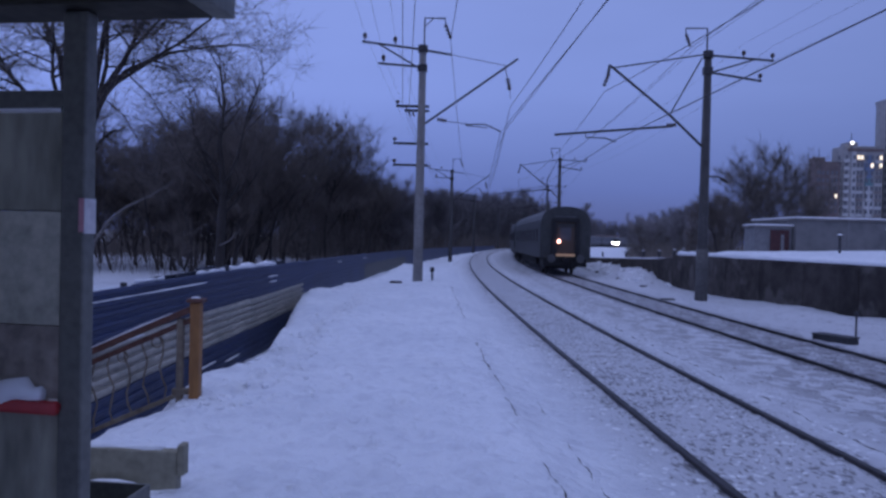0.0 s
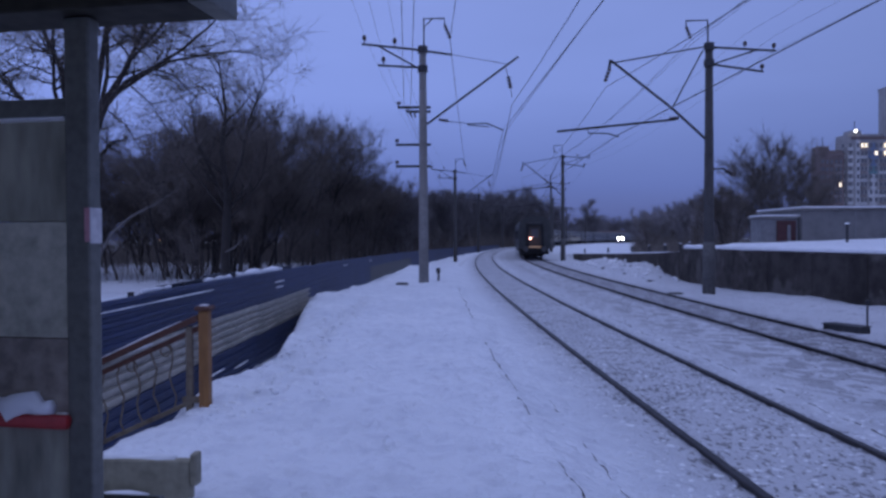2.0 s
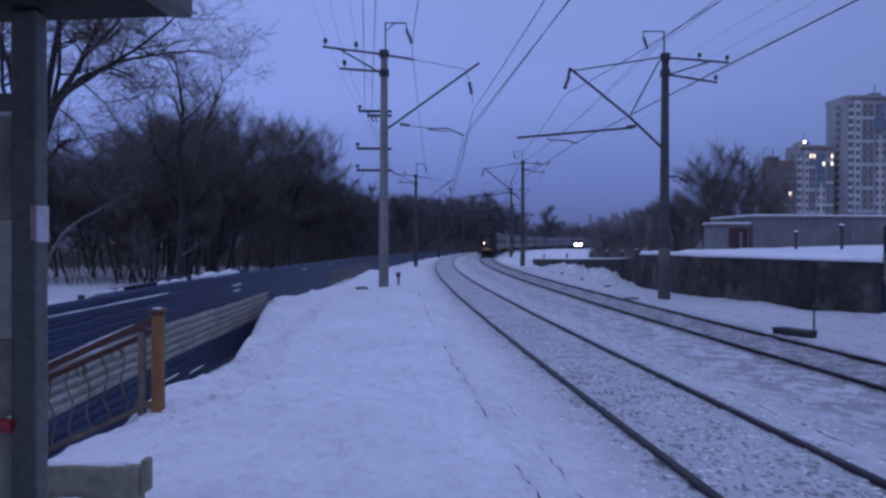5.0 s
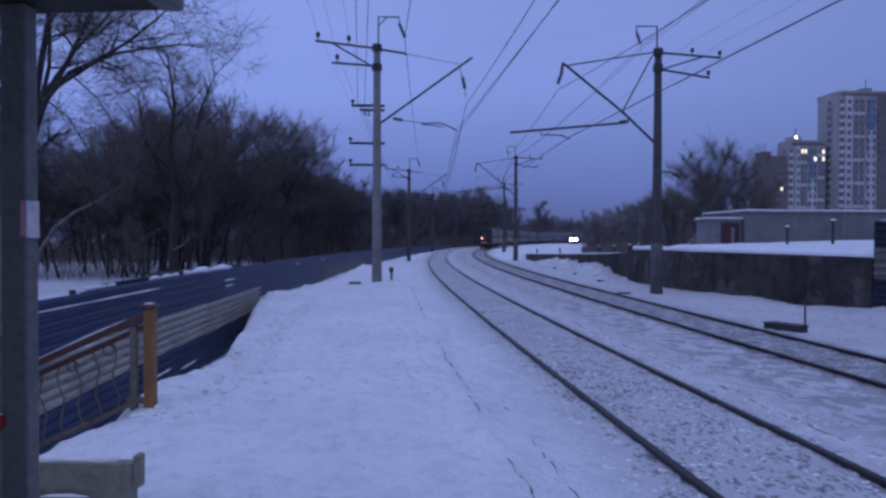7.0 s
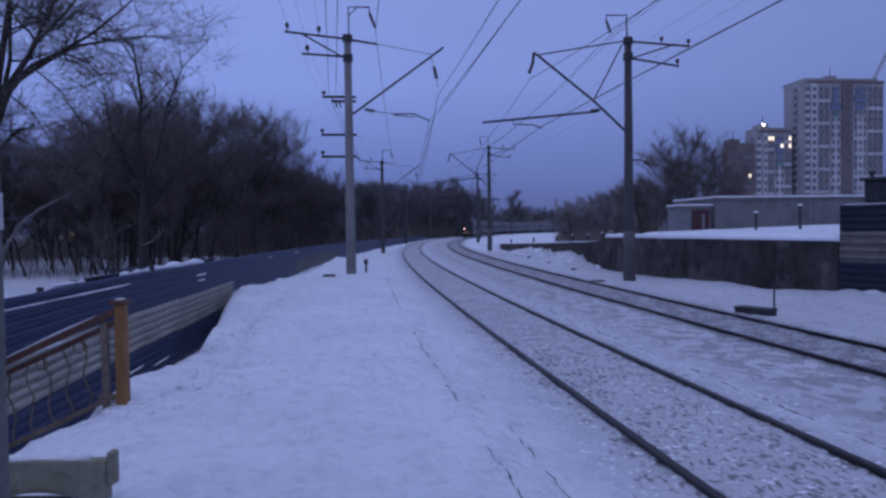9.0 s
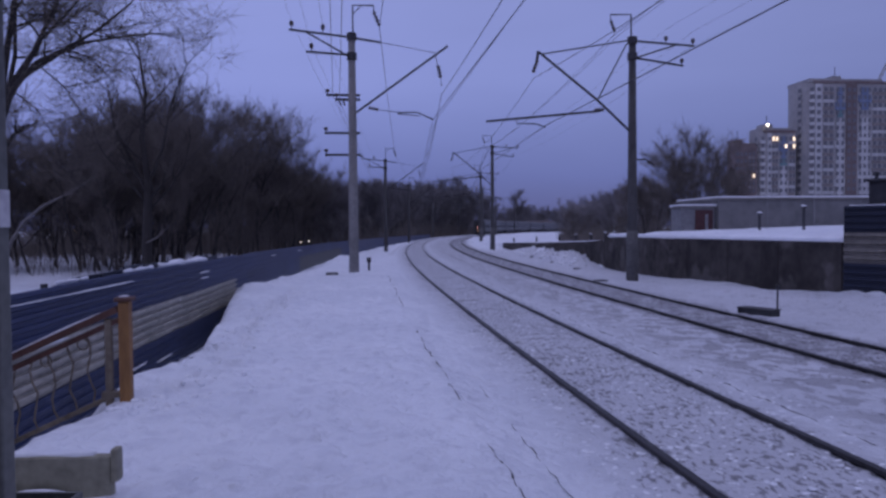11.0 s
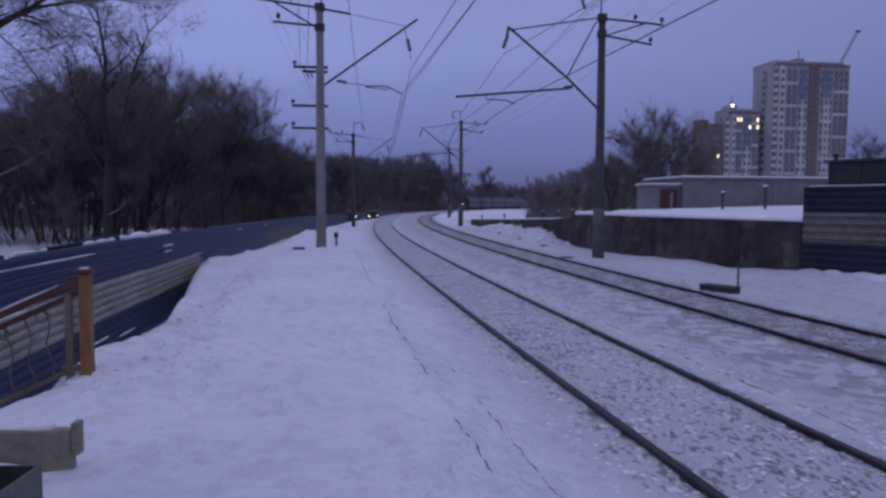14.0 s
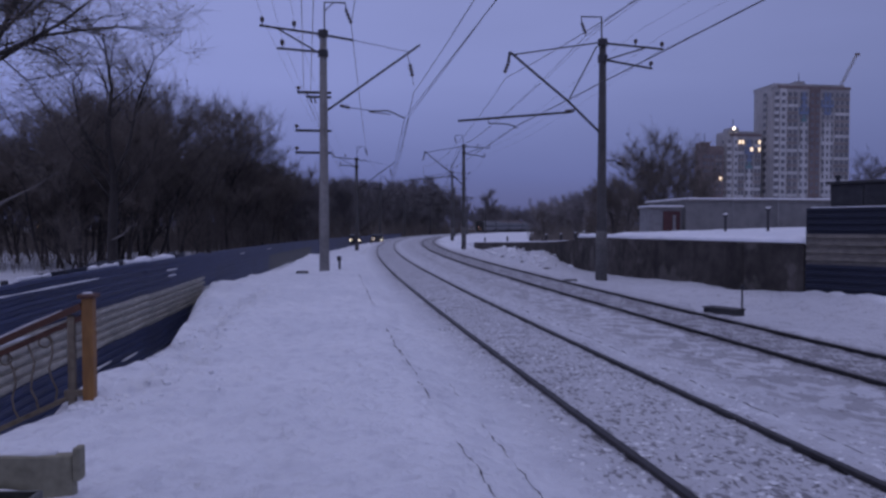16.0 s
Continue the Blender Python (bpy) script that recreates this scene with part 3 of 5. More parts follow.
def pole_left(at, height, label, telephone=True):
    p = empty("catenary_pole", at, label, "catenary pole", "catenary poles along the line")
    part("pole_shaft", tube([(0, 0, -1.2), (0, 0, 0), (0, 0, height)], [0.22, 0.2, 0.135], 14), CONCRETE if telephone else CONCRETE_DARK, p, smooth=True)
    h = height
    for z in (h - 0.12, h - 0.88):
        part("clamp", tube([(0, 0, z - 0.13), (0, 0, z + 0.13)], 0.2, 10), STEEL, p)
    high = bar("crossarm", (-0.1, 0, h - 0.13), (-2.4, 0, h + 0.12), 0.045, p)
    low = bar("crossarm", (-0.1, 0, h - 0.82), (-1.75, 0, h - 0.72), 0.045, p)
    bar("brace", (-0.12, 0, h - 0.88), (-1.75, 0, h + 0.04), 0.035, p)
    pin((-2.3, 0, h + 0.12), high, 0.34)
    pin((-1.1, 0, h + 0.0), high, 0.34)
    pin((-1.55, 0, h - 0.73), low, 0.34)
    bar("stub_arm", (0.1, 0, h - 0.17), (1.15, 0, h - 0.32), 0.045, p)
    part("top_bracket", tube([(0.05, 0, h - 0.3), (0.05, 0, h + 1.1), (0.86, 0, h + 1.1), (0.87, 0, h + 0.85)], 0.035, 6), STEEL, p)
    bar("brace", (0.05, 0, h + 0.75), (0.4, 0, h + 1.1), 0.02, p)
    insulator((0.87, 0, h + 0.85), p, 0.6, 22, 0.09)
    boom = bar("cantilever", (0.15, 0, h - 3.05), (3.75, 0, h - 0.42), 0.045, p)
    bar("stay_rod", (1.15, 0, h - 0.32), (3.3, 0, h - 0.7), 0.012, p)
    bar("hanger", (3.25, 0, h - 0.78), (3.36, 0, h - 1.2), 0.016, boom)
    insulator((3.36, 0, h - 1.18), p, 0.5, 12, 0.10)
    bar("hanger", (3.46, 0, h - 1.66), (3.5, 0, h - 2.0), 0.012, p)
    insulator((0.62, 0, h - 2.86), p, 0.4, 80, 0.09)
    bar("steady_rod", (1.0, 0, h - 2.94), (1.8, 0, h - 3.02), 0.014, p)
    part("steady_arm", tube([(1.75, 0, h - 3.05), (2.5, 0, h - 3.02), (2.7, 0, h - 3.1), (3.15, 0, h - 3.3)], 0.028, 6), STEEL, p)
    bar("steady_arm", (1.75, 0, h - 3.08), (2.6, 0, h - 3.16), 0.02, p)
    if telephone:
        for z, x0 in ((h - 2.38, -1.0), (h - 2.55, -0.65), (h - 3.85, -1.08), (h - 4.7, -1.08)):
            arm = part("bracket", box((x0, -0.04, z - 0.045), (0.3, 0.04, z + 0.045)), STEEL, p)
            pin((x0 + 0.05, 0, z + 0.03), arm, 0.2)
        for x0 in (-0.5, -0.35):
            insulator((x0, 0, h - 2.6), p, 0.2, 20, 0.05)
    return p


def pole_right(at, height, label):
    p = empty("catenary_pole", at, label, "catenary pole", "catenary poles along the line")
    part("pole_shaft", tube([(0, 0, -1.0), (0, 0, 0), (0, 0, height)], [0.24, 0.22, 0.14], 14), CONCRETE_DARK, p, smooth=True)
    h = height
    part("pole_footing", tube([(0, 0, -0.6), (0, 0, 2.0)], [0.25, 0.235], 14), POLEFOOT, p, "pale limed lower part", True)
    for z in (h - 0.1, h - 0.75):
        part("clamp", tube([(0, 0, z - 0.14), (0, 0, z + 0.14)], 0.2, 10), STEEL, p)
    arms = [bar("crossarm", (0.1, 0, h - 0.12), (2.62, 0, h - 0.28), 0.045, p),
            bar("crossarm", (0.1, 0, h - 0.8), (2.15, 0, h - 1.1), 0.045, p)]
    bar("brace", (0.15, 0, h - 0.8), (1.85, 0, h - 0.25), 0.035, p)
    for x, z in ((1.42, h - 0.2), (2.57, h - 0.28), (2.1, h - 1.1)):
        pin((x, 0, z), arms[1 if z < h - 1 else 0], 0.3)
    part("top_bracket", tube([(-0.04, 0, h - 0.3), (-0.06, 0, h + 0.95), (-0.92, 0, h + 0.93), (-0.9, 0, h + 0.6)], 0.035, 6), STEEL, p)
    insulator((-0.9, 0, h + 0.68), p, 0.5, 20, 0.09)
    part("cantilever", tube([(-0.15, 0, h - 3.75), (-1.45, 0, h - 2.55), (-3.9, 0, h - 0.62)], 0.05, 6), STEEL, p)
    bar("stay_rod", (-0.15, 0, h - 0.1), (-3.85, 0, h - 0.72), 0.03, p)
    bar("strut", (-0.25, 0, h - 0.25), (-1.45, 0, h - 2.5), 0.03, p)
    bar("hanger", (-3.92, 0, h - 0.6), (-3.98, 0, h - 1.0), 0.06, p)
    insulator((-3.95, 0, h - 0.95), p, 0.55, -20, 0.1)
    bar("registration_tube", (-1.35, 0, h - 2.98), (-6.05, 0, h - 3.43), 0.05, p)
    insulator((-1.2, 0, h - 2.92), p, 0.4, -86, 0.1)
    part("steady_arm", tube([(-4.82, 0, h - 3.32), (-4.8, 0, h - 3.5), (-4.0, 0, h - 3.52), (-3.6, 0, h - 3.66)], 0.026, 6), STEEL, p)
    part("bracket", tube([(0.1, 0, h - 4.95), (0.6, 0, h - 4.95), (0.7, 0, h - 5.1)], 0.035, 6), STEEL, p)
    insulator((0.68, 0, h - 5.0), p, 0.32, 55, 0.1)
    return p


POLE_L, POLE_R = (-0.98, 27.75), (10.4, 28.1)
pl = pole_left((*POLE_L, 0.0), 9.3, "tall tapered grey concrete catenary pole on the platform")
pr = pole_right((*POLE_R, -0.45), 9.87, "dark weathered concrete catenary pole before the retaining wall")
LEFT_POLES, RIGHT_POLES = [Vector((*POLE_L, 0.0))], [Vector((*POLE_R, -0.45))]
far_left = pole_left((0.73, 70, -0.85, 0, 0, -5), 9.4, "distant concrete catenary pole beside the snowy line", False)
LEFT_POLES.append(Vector((0.73, 70, -0.75)))
for s, off in ((75, 7.6), (118, 7.6), (162, 7.6)):
    x, y, hd = on_curve(off, s)
    copy_thing(far_left, pose(x, y, -0.8, 0, 0, hd))
    LEFT_POLES.append(Vector((x, y, -0.75)))
far_right = copy_thing(pr, pose(11.46, 70, -0.4, 0, 0, -5))
far_right.scale = (1, 1, 1.05)
tagged(far_right, "distant concrete catenary pole beyond the snow heap")
RIGHT_POLES.append(Vector((11.46, 70, -0.4)))
for s in (68, 112, 156, 200):
    x, y, hd = on_curve(-3.6, s)
    copy_thing(far_right, pose(x, y, -0.5, 0, 0, hd))
    RIGHT_POLES.append(Vector((x, y, -0.5)))


def wire(points, r, label, sag=0.0, name="overhead_wire"):
    pts = []
    for a, b in zip(points, points[1:]):
        a, b = Vector(a), Vector(b)
        pts += [a.lerp(b, k / 12) - Vector((0, 0, sag * 4 * (k / 12) * (1 - k / 12))) for k in range(12)]
    return tagged(part(name, tube(pts + [Vector(points[-1])], r, 4), WIRE), label, "overhead wire", "wires over the line")


def line_points(poles, dx, dz, behind):
    pts = [p + Vector((dx * math.cos((p.y - 35) / RADIUS), 0, dz)) for p in poles]
    return [Vector(behind)] + pts


wire(line_points(LEFT_POLES, 3.15, 6.0, (4.1, -18, 6.1)), 0.012, "contact wire above the near track")
wire(line_points(LEFT_POLES, 3.28, 6.0, (3.8, -18, 6.1)), 0.010, "second contact wire above the near track")
wire(line_points(LEFT_POLES, 3.5, 7.0, (3.45, -18, 7.9)), 0.012, "messenger wire above the near track", 0.6)
wire(line_points(RIGHT_POLES, -3.6, 6.3, (9.1, -18, 6.0)), 0.017, "contact wire above the far track")
wire(line_points(RIGHT_POLES, -4.1, 8.2, (9.0, -18, 8.5)), 0.013, "messenger wire above the far track", 0.9)
wire(line_points(LEFT_POLES, 1.08, 9.6, (1.7, -18, 10.2)), 0.013, "feeder wire hung from pole tops", 0.5)
wire(line_points(RIGHT_POLES, -0.75, 10.0, (9.6, -18, 10.3)), 0.014, "feeder wire hung from pole tops", 0.5)
wire(line_points(RIGHT_POLES, -0.55, 10.0, (10.4, -18, 10.5)), 0.010, "feeder wire hung from pole tops", 0.4)
for dx, dz in ((-2.3, 9.75), (-1.1, 9.6), (-1.55, 8.9)):
    wire(line_points(LEFT_POLES, dx, dz, (dx + 0.6, -18, dz)), 0.005, "thin line wire on crossarm insulators", 0.5)
for dx, dz in ((-0.75, 6.95), (-0.5, 6.75)):
    wire(line_points(LEFT_POLES, dx, dz, (dx + 1.7, -18, dz + 0.3)), 0.008, "thin signal wire on bracket pins", 0.5)
# droppers tie the near contact wire to its messenger
for k in range(5):
    f = (k + 0.7) / 6.0
    top, low = Vector((3.5 - 0.98, 27.75, 7.0)).lerp(Vector((3.5 + 0.73, 70, 6.25)), f), Vector((3.15 - 0.98, 27.75, 6.0)).lerp(Vector((3.15 + 0.73, 70, 5.25)), f)
    tagged(part("dropper", tube([low, top - Vector((0, 0, 2.4 * f * (1 - f)))], 0.006, 4), WIRE), "thin dropper wire between contact and messenger wires", "dropper wire", "droppers over the line")
for dx, dz in ((1.42, 10.25), (2.6, 10.2), (2.15, 9.35)):
    wire(line_points(RIGHT_POLES, dx, dz, (dx + 11.2, -18, dz)), 0.005, "thin line wire on crossarm insulators", 0.5)


# ---------------------------------------------------------------- left fence of profiled sheets
def ribbed_sheet(w, z0, z1, ribs=0.15, depth=0.07):
    """A sheet w wide along x with horizontal ribs, from z0 to z1."""
    prof = []
    k = max(1, round((z1 - z0) / ribs))
    for i in range(k):
        a, d = z0 + (z1 - z0) * i / k, (z1 - z0) / k
        prof += [(0, a), (0, a + d * 0.42), (-depth, a + d * 0.55), (-depth, a + d * 0.96)]
    prof.append((0, z1))
    bm = bmesh.new()
    for dy in (0.0, 0.012):
        for (y1, za), (y2, zb) in zip(prof, prof[1:]):
            bm.faces.new([bm.verts.new(v) for v in ((0, y1 + dy, za), (w, y1 + dy, za), (w, y2 + dy, zb), (0, y2 + dy, zb))])
    bmesh.ops.remove_doubles(bm, verts=bm.verts, dist=1e-5)
    return bm


def build_fence():
    fence = empty("site_fence", (0, 0, 0), "blue and cream profiled steel site fence below the platform", "fence")
    sheets, y, i, r4 = {}, 2.0, 0, random.Random(14)
    while y < 150:
        w = 2.0 if y < 60 else 4.0
        x0, x1 = fence_x(y), fence_x(y + w)
        z = fence_top(y + w / 2)
        ang = math.degrees(math.atan2(w, x1 - x0))
        length = math.hypot(w, x1 - x0) + 0.12
        x0, x1 = x0 + 0.005 * (i % 2), x1 + 0.005 * (i % 2)
        bands = [(-0.72, 0.0, BLUE), (-1.42, -0.72, CREAM), (-2.15, -1.42, BLUE)] if y < 20.1 else [(-0.5, 0, BLUE), (-1.9, -0.5, BLUE)]
        if 33 < y < 60:
            bands = [(-0.55, 0, BLUE), (-1.9, -0.55, GARAGE)] if y > 37 else bands
        slack, lift4 = 1.0 if y < 40 else 0.3, r4.gauss(0, 0.009)
        for a, b, m in bands:
            key = (round(length, 2), a, m.name)
            if key not in sheets:
                sheets[key] = part("sheet", ribbed_sheet(length, a, b, 0.14 if m is CREAM else 0.15, 0.07 if m is CREAM else 0.03), m, fence)
                ob = sheets[key]
            else:
                ob = new("sheet", sheets[key].data)
                ob.parent = fence
            ob.matrix_basis = pose(x0, y, z + slack * lift4, 0, 0, ang)
        post = box((-0.04, 0.02, -2.2), (0.04, 0.08, 0.03))
        part("fence_post", post, STEEL, fence).matrix_basis = pose(x0 - 0.05, y, z, 0, 0, 90)
        y += w
        i += 1
    for k in range(9):                                             # loose boards leaning along the top edge
        y = 11.0 + 1.05 * k
        part("top_board", box((0, -0.02, -0.22), (1.0, 0.02, 0.03 + r4.uniform(0, 0.09)), 0.006), NAVY, fence).matrix_basis = pose(fence_x(y) - 0.14, y, fence_top(y) + 0.01, 0, r4.uniform(-2, 1), 90)
    # snow ledge on the top rail
    ledge = [4 + 0.5 * k for k in range(19)]
    bm = tube([(fence_x(v) + 0.08, v, fence_top(v) - 0.15) for v in ledge], [0.006 + 0.026 * abs(noise.noise((v * 1.7, 0, 3))) for v in ledge], 6)
    part("snow_ledge", bm, SNOWCAP, fence, "thin line of snow on the upper rib")
    for ya, yb, r in ((13.0, 14.5, 0.045), (15.0, 19.0, 0.085), (10.4, 11.4, 0.03)):
        pts = [(fence_x(ya) - 0.1, ya + (yb - ya) * k / 8, fence_top(ya + (yb - ya) * k / 8) + 0.01) for k in range(9)]
        part("snow_cap", tube(pts, [r * (0.3 + abs(math.sin(k * 0.9 + ya))) for k in range(9)], 8), SNOWCAP, fence, "snow heaped on the top edge", True)
    for ya, yb, dz in ((17.6, 18.6, -0.28), (17.7, 18.5, -0.42), (12.4, 13.6, -1.72), (9.0, 10.3, -0.75), (14.2, 15.2, -1.84), (29, 30.2, -0.2), (37, 38.5, -0.2)):
        pts = [(fence_x(ya + (yb - ya) * k / 5) + 0.08, ya + (yb - ya) * k / 5, fence_top(ya + (yb - ya) * k / 5) + dz) for k in range(6)]
        part("snow_ledge", tube(pts, [0.008, 0.018, 0.022, 0.016, 0.02, 0.006], 6), SNOWCAP, fence)


build_fence()


# ---------------------------------------------------------------- right: retaining wall, blue fence, garages
def build_wall():
    w = empty("retaining_wall", (0, 0, 0), "stained grey concrete retaining wall with snowy top", "retaining wall", kind="structure")
    ys = [19.2, 21.9, 24.6, 27.3, 30.0, 32.7, 36.5, 40, 44, 48, 53, 59, 66, 75]
    for k, (a, b) in enumerate(zip(ys, ys[1:])):
        xa, xb = lerp(a, WALL_LINE), lerp(b, WALL_LINE)
        top_a, top_b = lerp(a + 0.05, WALL_TOP), lerp(b - 0.05, WALL_TOP)
        bm = bmesh.new()
        g = 0.012
        pts = [(xa, a + g), (xb, b - g), (xb + 0.45, b - g), (xa + 0.45, a + g)]
        low = [bm.verts.new((x, y, -1.2)) for x, y in pts]
        high = [bm.verts.new((x, y, z)) for (x, y), z in zip(pts, (top_a, top_b, top_b, top_a))]
        for i in range(4):
            bm.faces.new((low[i], low[(i + 1) % 4], high[(i + 1) % 4], high[i]))
        bm.faces.new(high)
        bm.faces.new(low[::-1])
        bmesh.ops.recalc_face_normals(bm, faces=bm.faces)
        bmesh.ops.bevel(bm, geom=[e for e in bm.edges], offset=0.015, segments=1, affect="EDGES")
        part("wall_block", bm, WALLMAT, w)
    part("wall_block", box((13.86, 19.2, -1.2), (32, 19.6, 1.22), 0.015), WALLMAT, w)
    run = [19.2 + 0.4 * k for k in range(43)]
    bm = tube([(lerp(v, WALL_LINE) + 0.17, v, lerp(v + 0.03, WALL_TOP) + 0.03) for v in run], [0.14 + 0.05 * noise.noise((v * 1.3, 1, 1)) for v in run], 8)
    part("snow_cap", bm, SNOWCAP, w, "rounded snow lying on the wall", True)


build_wall()


def build_right_fence():
    fence = empty("site_fence", (0, 0, 0), "dark blue and cream profiled steel fence at the wall's end", "fence")
    a, b = Vector((13.36, 19.1, 0)), Vector((14.9, 16.6, 0))
    d = (b - a)
    for k in range(5):
        p = a + d * k * 0.72
        ang = math.degrees(math.atan2(d.y, d.x))
        length = d.length * 0.72 + 0.02
        for z0, z1, m in ((1.5, 2.26, NAVY), (0.62, 1.5, CREAMSHADED), (-0.75, 0.62, NAVY)):
            ob = part("sheet", ribbed_sheet(length, z0, z1, 0.2), m, fence)
            ob.matrix_basis = pose(p.x, p.y, 0, 0, 0, ang)
        part("fence_post", box((-0.04, 0.03, -0.9), (0.04, 0.1, 2.24)), STEEL, fence).matrix_basis = pose(p.x, p.y, 0, 0, 0, ang)
    part("snow_ledge", tube([a + Vector((0.1, -0.05, 2.27)), a + d * 3 + Vector((0, -0.05, 2.27))], 0.018, 6), SNOWCAP, fence, "thin line of snow")
    shed = empty("shed", (0, 0, 0), "dark boarded shed behind the blue fence", "shed")
    ang = math.degrees(math.atan2(d.y, d.x))
    m = pose(a.x + 0.62, a.y - 0.15, 0, 0, 0, ang)
    for k in range(10):
        part("board", box((0.9 * k, 0, -0.8), (0.9 * k + 0.88, 0.06, 2.95), 0.01), SHED, shed).matrix_basis = m
    part("shed_body", box((0.02, 0.07, -0.8), (8.98, 3.0, 2.9)), SHED, shed).matrix_basis = m
    part("roof", box((-0.1, -0.12, 2.955), (9.1, 3.1, 3.03), 0.01), SHED, shed).matrix_basis = m
    part("chimney_stub", tube([(0.12, 0.2, 3.03), (0.12, 0.2, 3.14), (0.12, 0.2, 3.15), (0.12, 0.2, 3.22)], [0.05, 0.05, 0.09, 0.07], 10), SHED, shed).matrix_basis = m


build_right_fence()


def build_garage(x0, x1, y0, y1, z0, z1, label, wall, gate=None):
    g = empty("garage", (0, 0, 0), label, "garage", "garages on the terrace")
    part("wall", box((x0, y0, z0), (x1, y1, z1), 0.03), wall, g)
    part("roof", box((x0 - 0.1, y0 - 0.12, z1 + 0.002), (x1 + 0.1, y1 + 0.1, z1 + 0.09), 0.02), CONCRETE, g)
    bm = box((x0 - 0.06, y0 - 0.08, z1 + 0.092), (x1 + 0.06, y1 + 0.05, z1 + 0.17), 0.03)
    part("snow_cap", bm, SNOWCAP, g, "snow on the flat roof")
    if gate:
        ga, gb = gate
        door = part("gate", box((ga, y0 - 0.05, z0), (gb, y0 - 0.003, z1 - 0.12), 0.01), MAROON, g, "maroon sheet gate")
        part("gate_panel", box(((ga + gb) / 2 + 0.05, y0 - 0.08, z0 + 0.5), ((ga + gb) / 2 + 0.2, y0 - 0.052, z1 - 0.35), 0.005), GARAGEGREY, door, "pale strip on the gate")
    for k in range(1, int((x1 - x0) / 2.6) + 1):
        xk = x0 + 2.6 * k
        if xk < x1 - 0.3:
            part("seam", box((xk, y0 - 0.02, z0), (xk + 0.05, y0 - 0.002, z1)), GARAGEGREY, g)
    return g


build_garage(15.7, 17.55, 35.3, 36.6, 0.9, 2.68, "small grey garage with a maroon gate and snowy roof", GARAGEGREY, (16.45, 17.4))
build_garage(17.6, 30.0, 35.0, 40, 0.9, 3.08, "long pale plastered garage row with snow on its flat roof", GARAGE)


def vent(x, y, z0, z1, label):
    v = empty("vent_pipe", (x, y, 0), label, "pipe", "pipes on the terrace")
    part("pipe", tube([(0, 0, z0), (0, 0, z1)], 0.055, 10), STEEL, v)
    part("cap", tube([(0, 0, z1), (0, 0, z1 + 0.02), (0, 0, z1 + 0.06), (0, 0, z1 + 0.09)], [0.06, 0.13, 0.13, 0.03], 10), STEEL, v)
    part("snow_cap", tube([(0, 0, z1 + 0.09), (0, 0, z1 + 0.12), (0, 0, z1 + 0.15)], [0.12, 0.10, 0.03], 10), SNOWCAP, v)


vent(17.28, 27.2, 1.0, 2.4, "short dark vent pipe standing in terrace snow")
vent(17.32, 30.6, 1.0, 2.2, "short dark vent pipe standing in terrace snow")


def stub(x, y, z, h):
    s = empty("marker_post", (x, y, z), "short dark post standing in snow", "post", "short posts on the terrace")
    part("post", box((-0.07, -0.07, -0.6), (0.07, 0.07, h), 0.015), STEEL, s)
    part("snow_cap", box((-0.075, -0.075, h + 0.001), (0.075, 0.075, h + 0.05), 0.02), SNOWCAP, s)


for x, y in ((13.9, 40.5), (14.2, 43), (14.2, 46), (14.3, 50), (14.4, 55), (14.6, 64), (15.2, 78)):
    stub(x, y, ground_z(x, y), 0.5)


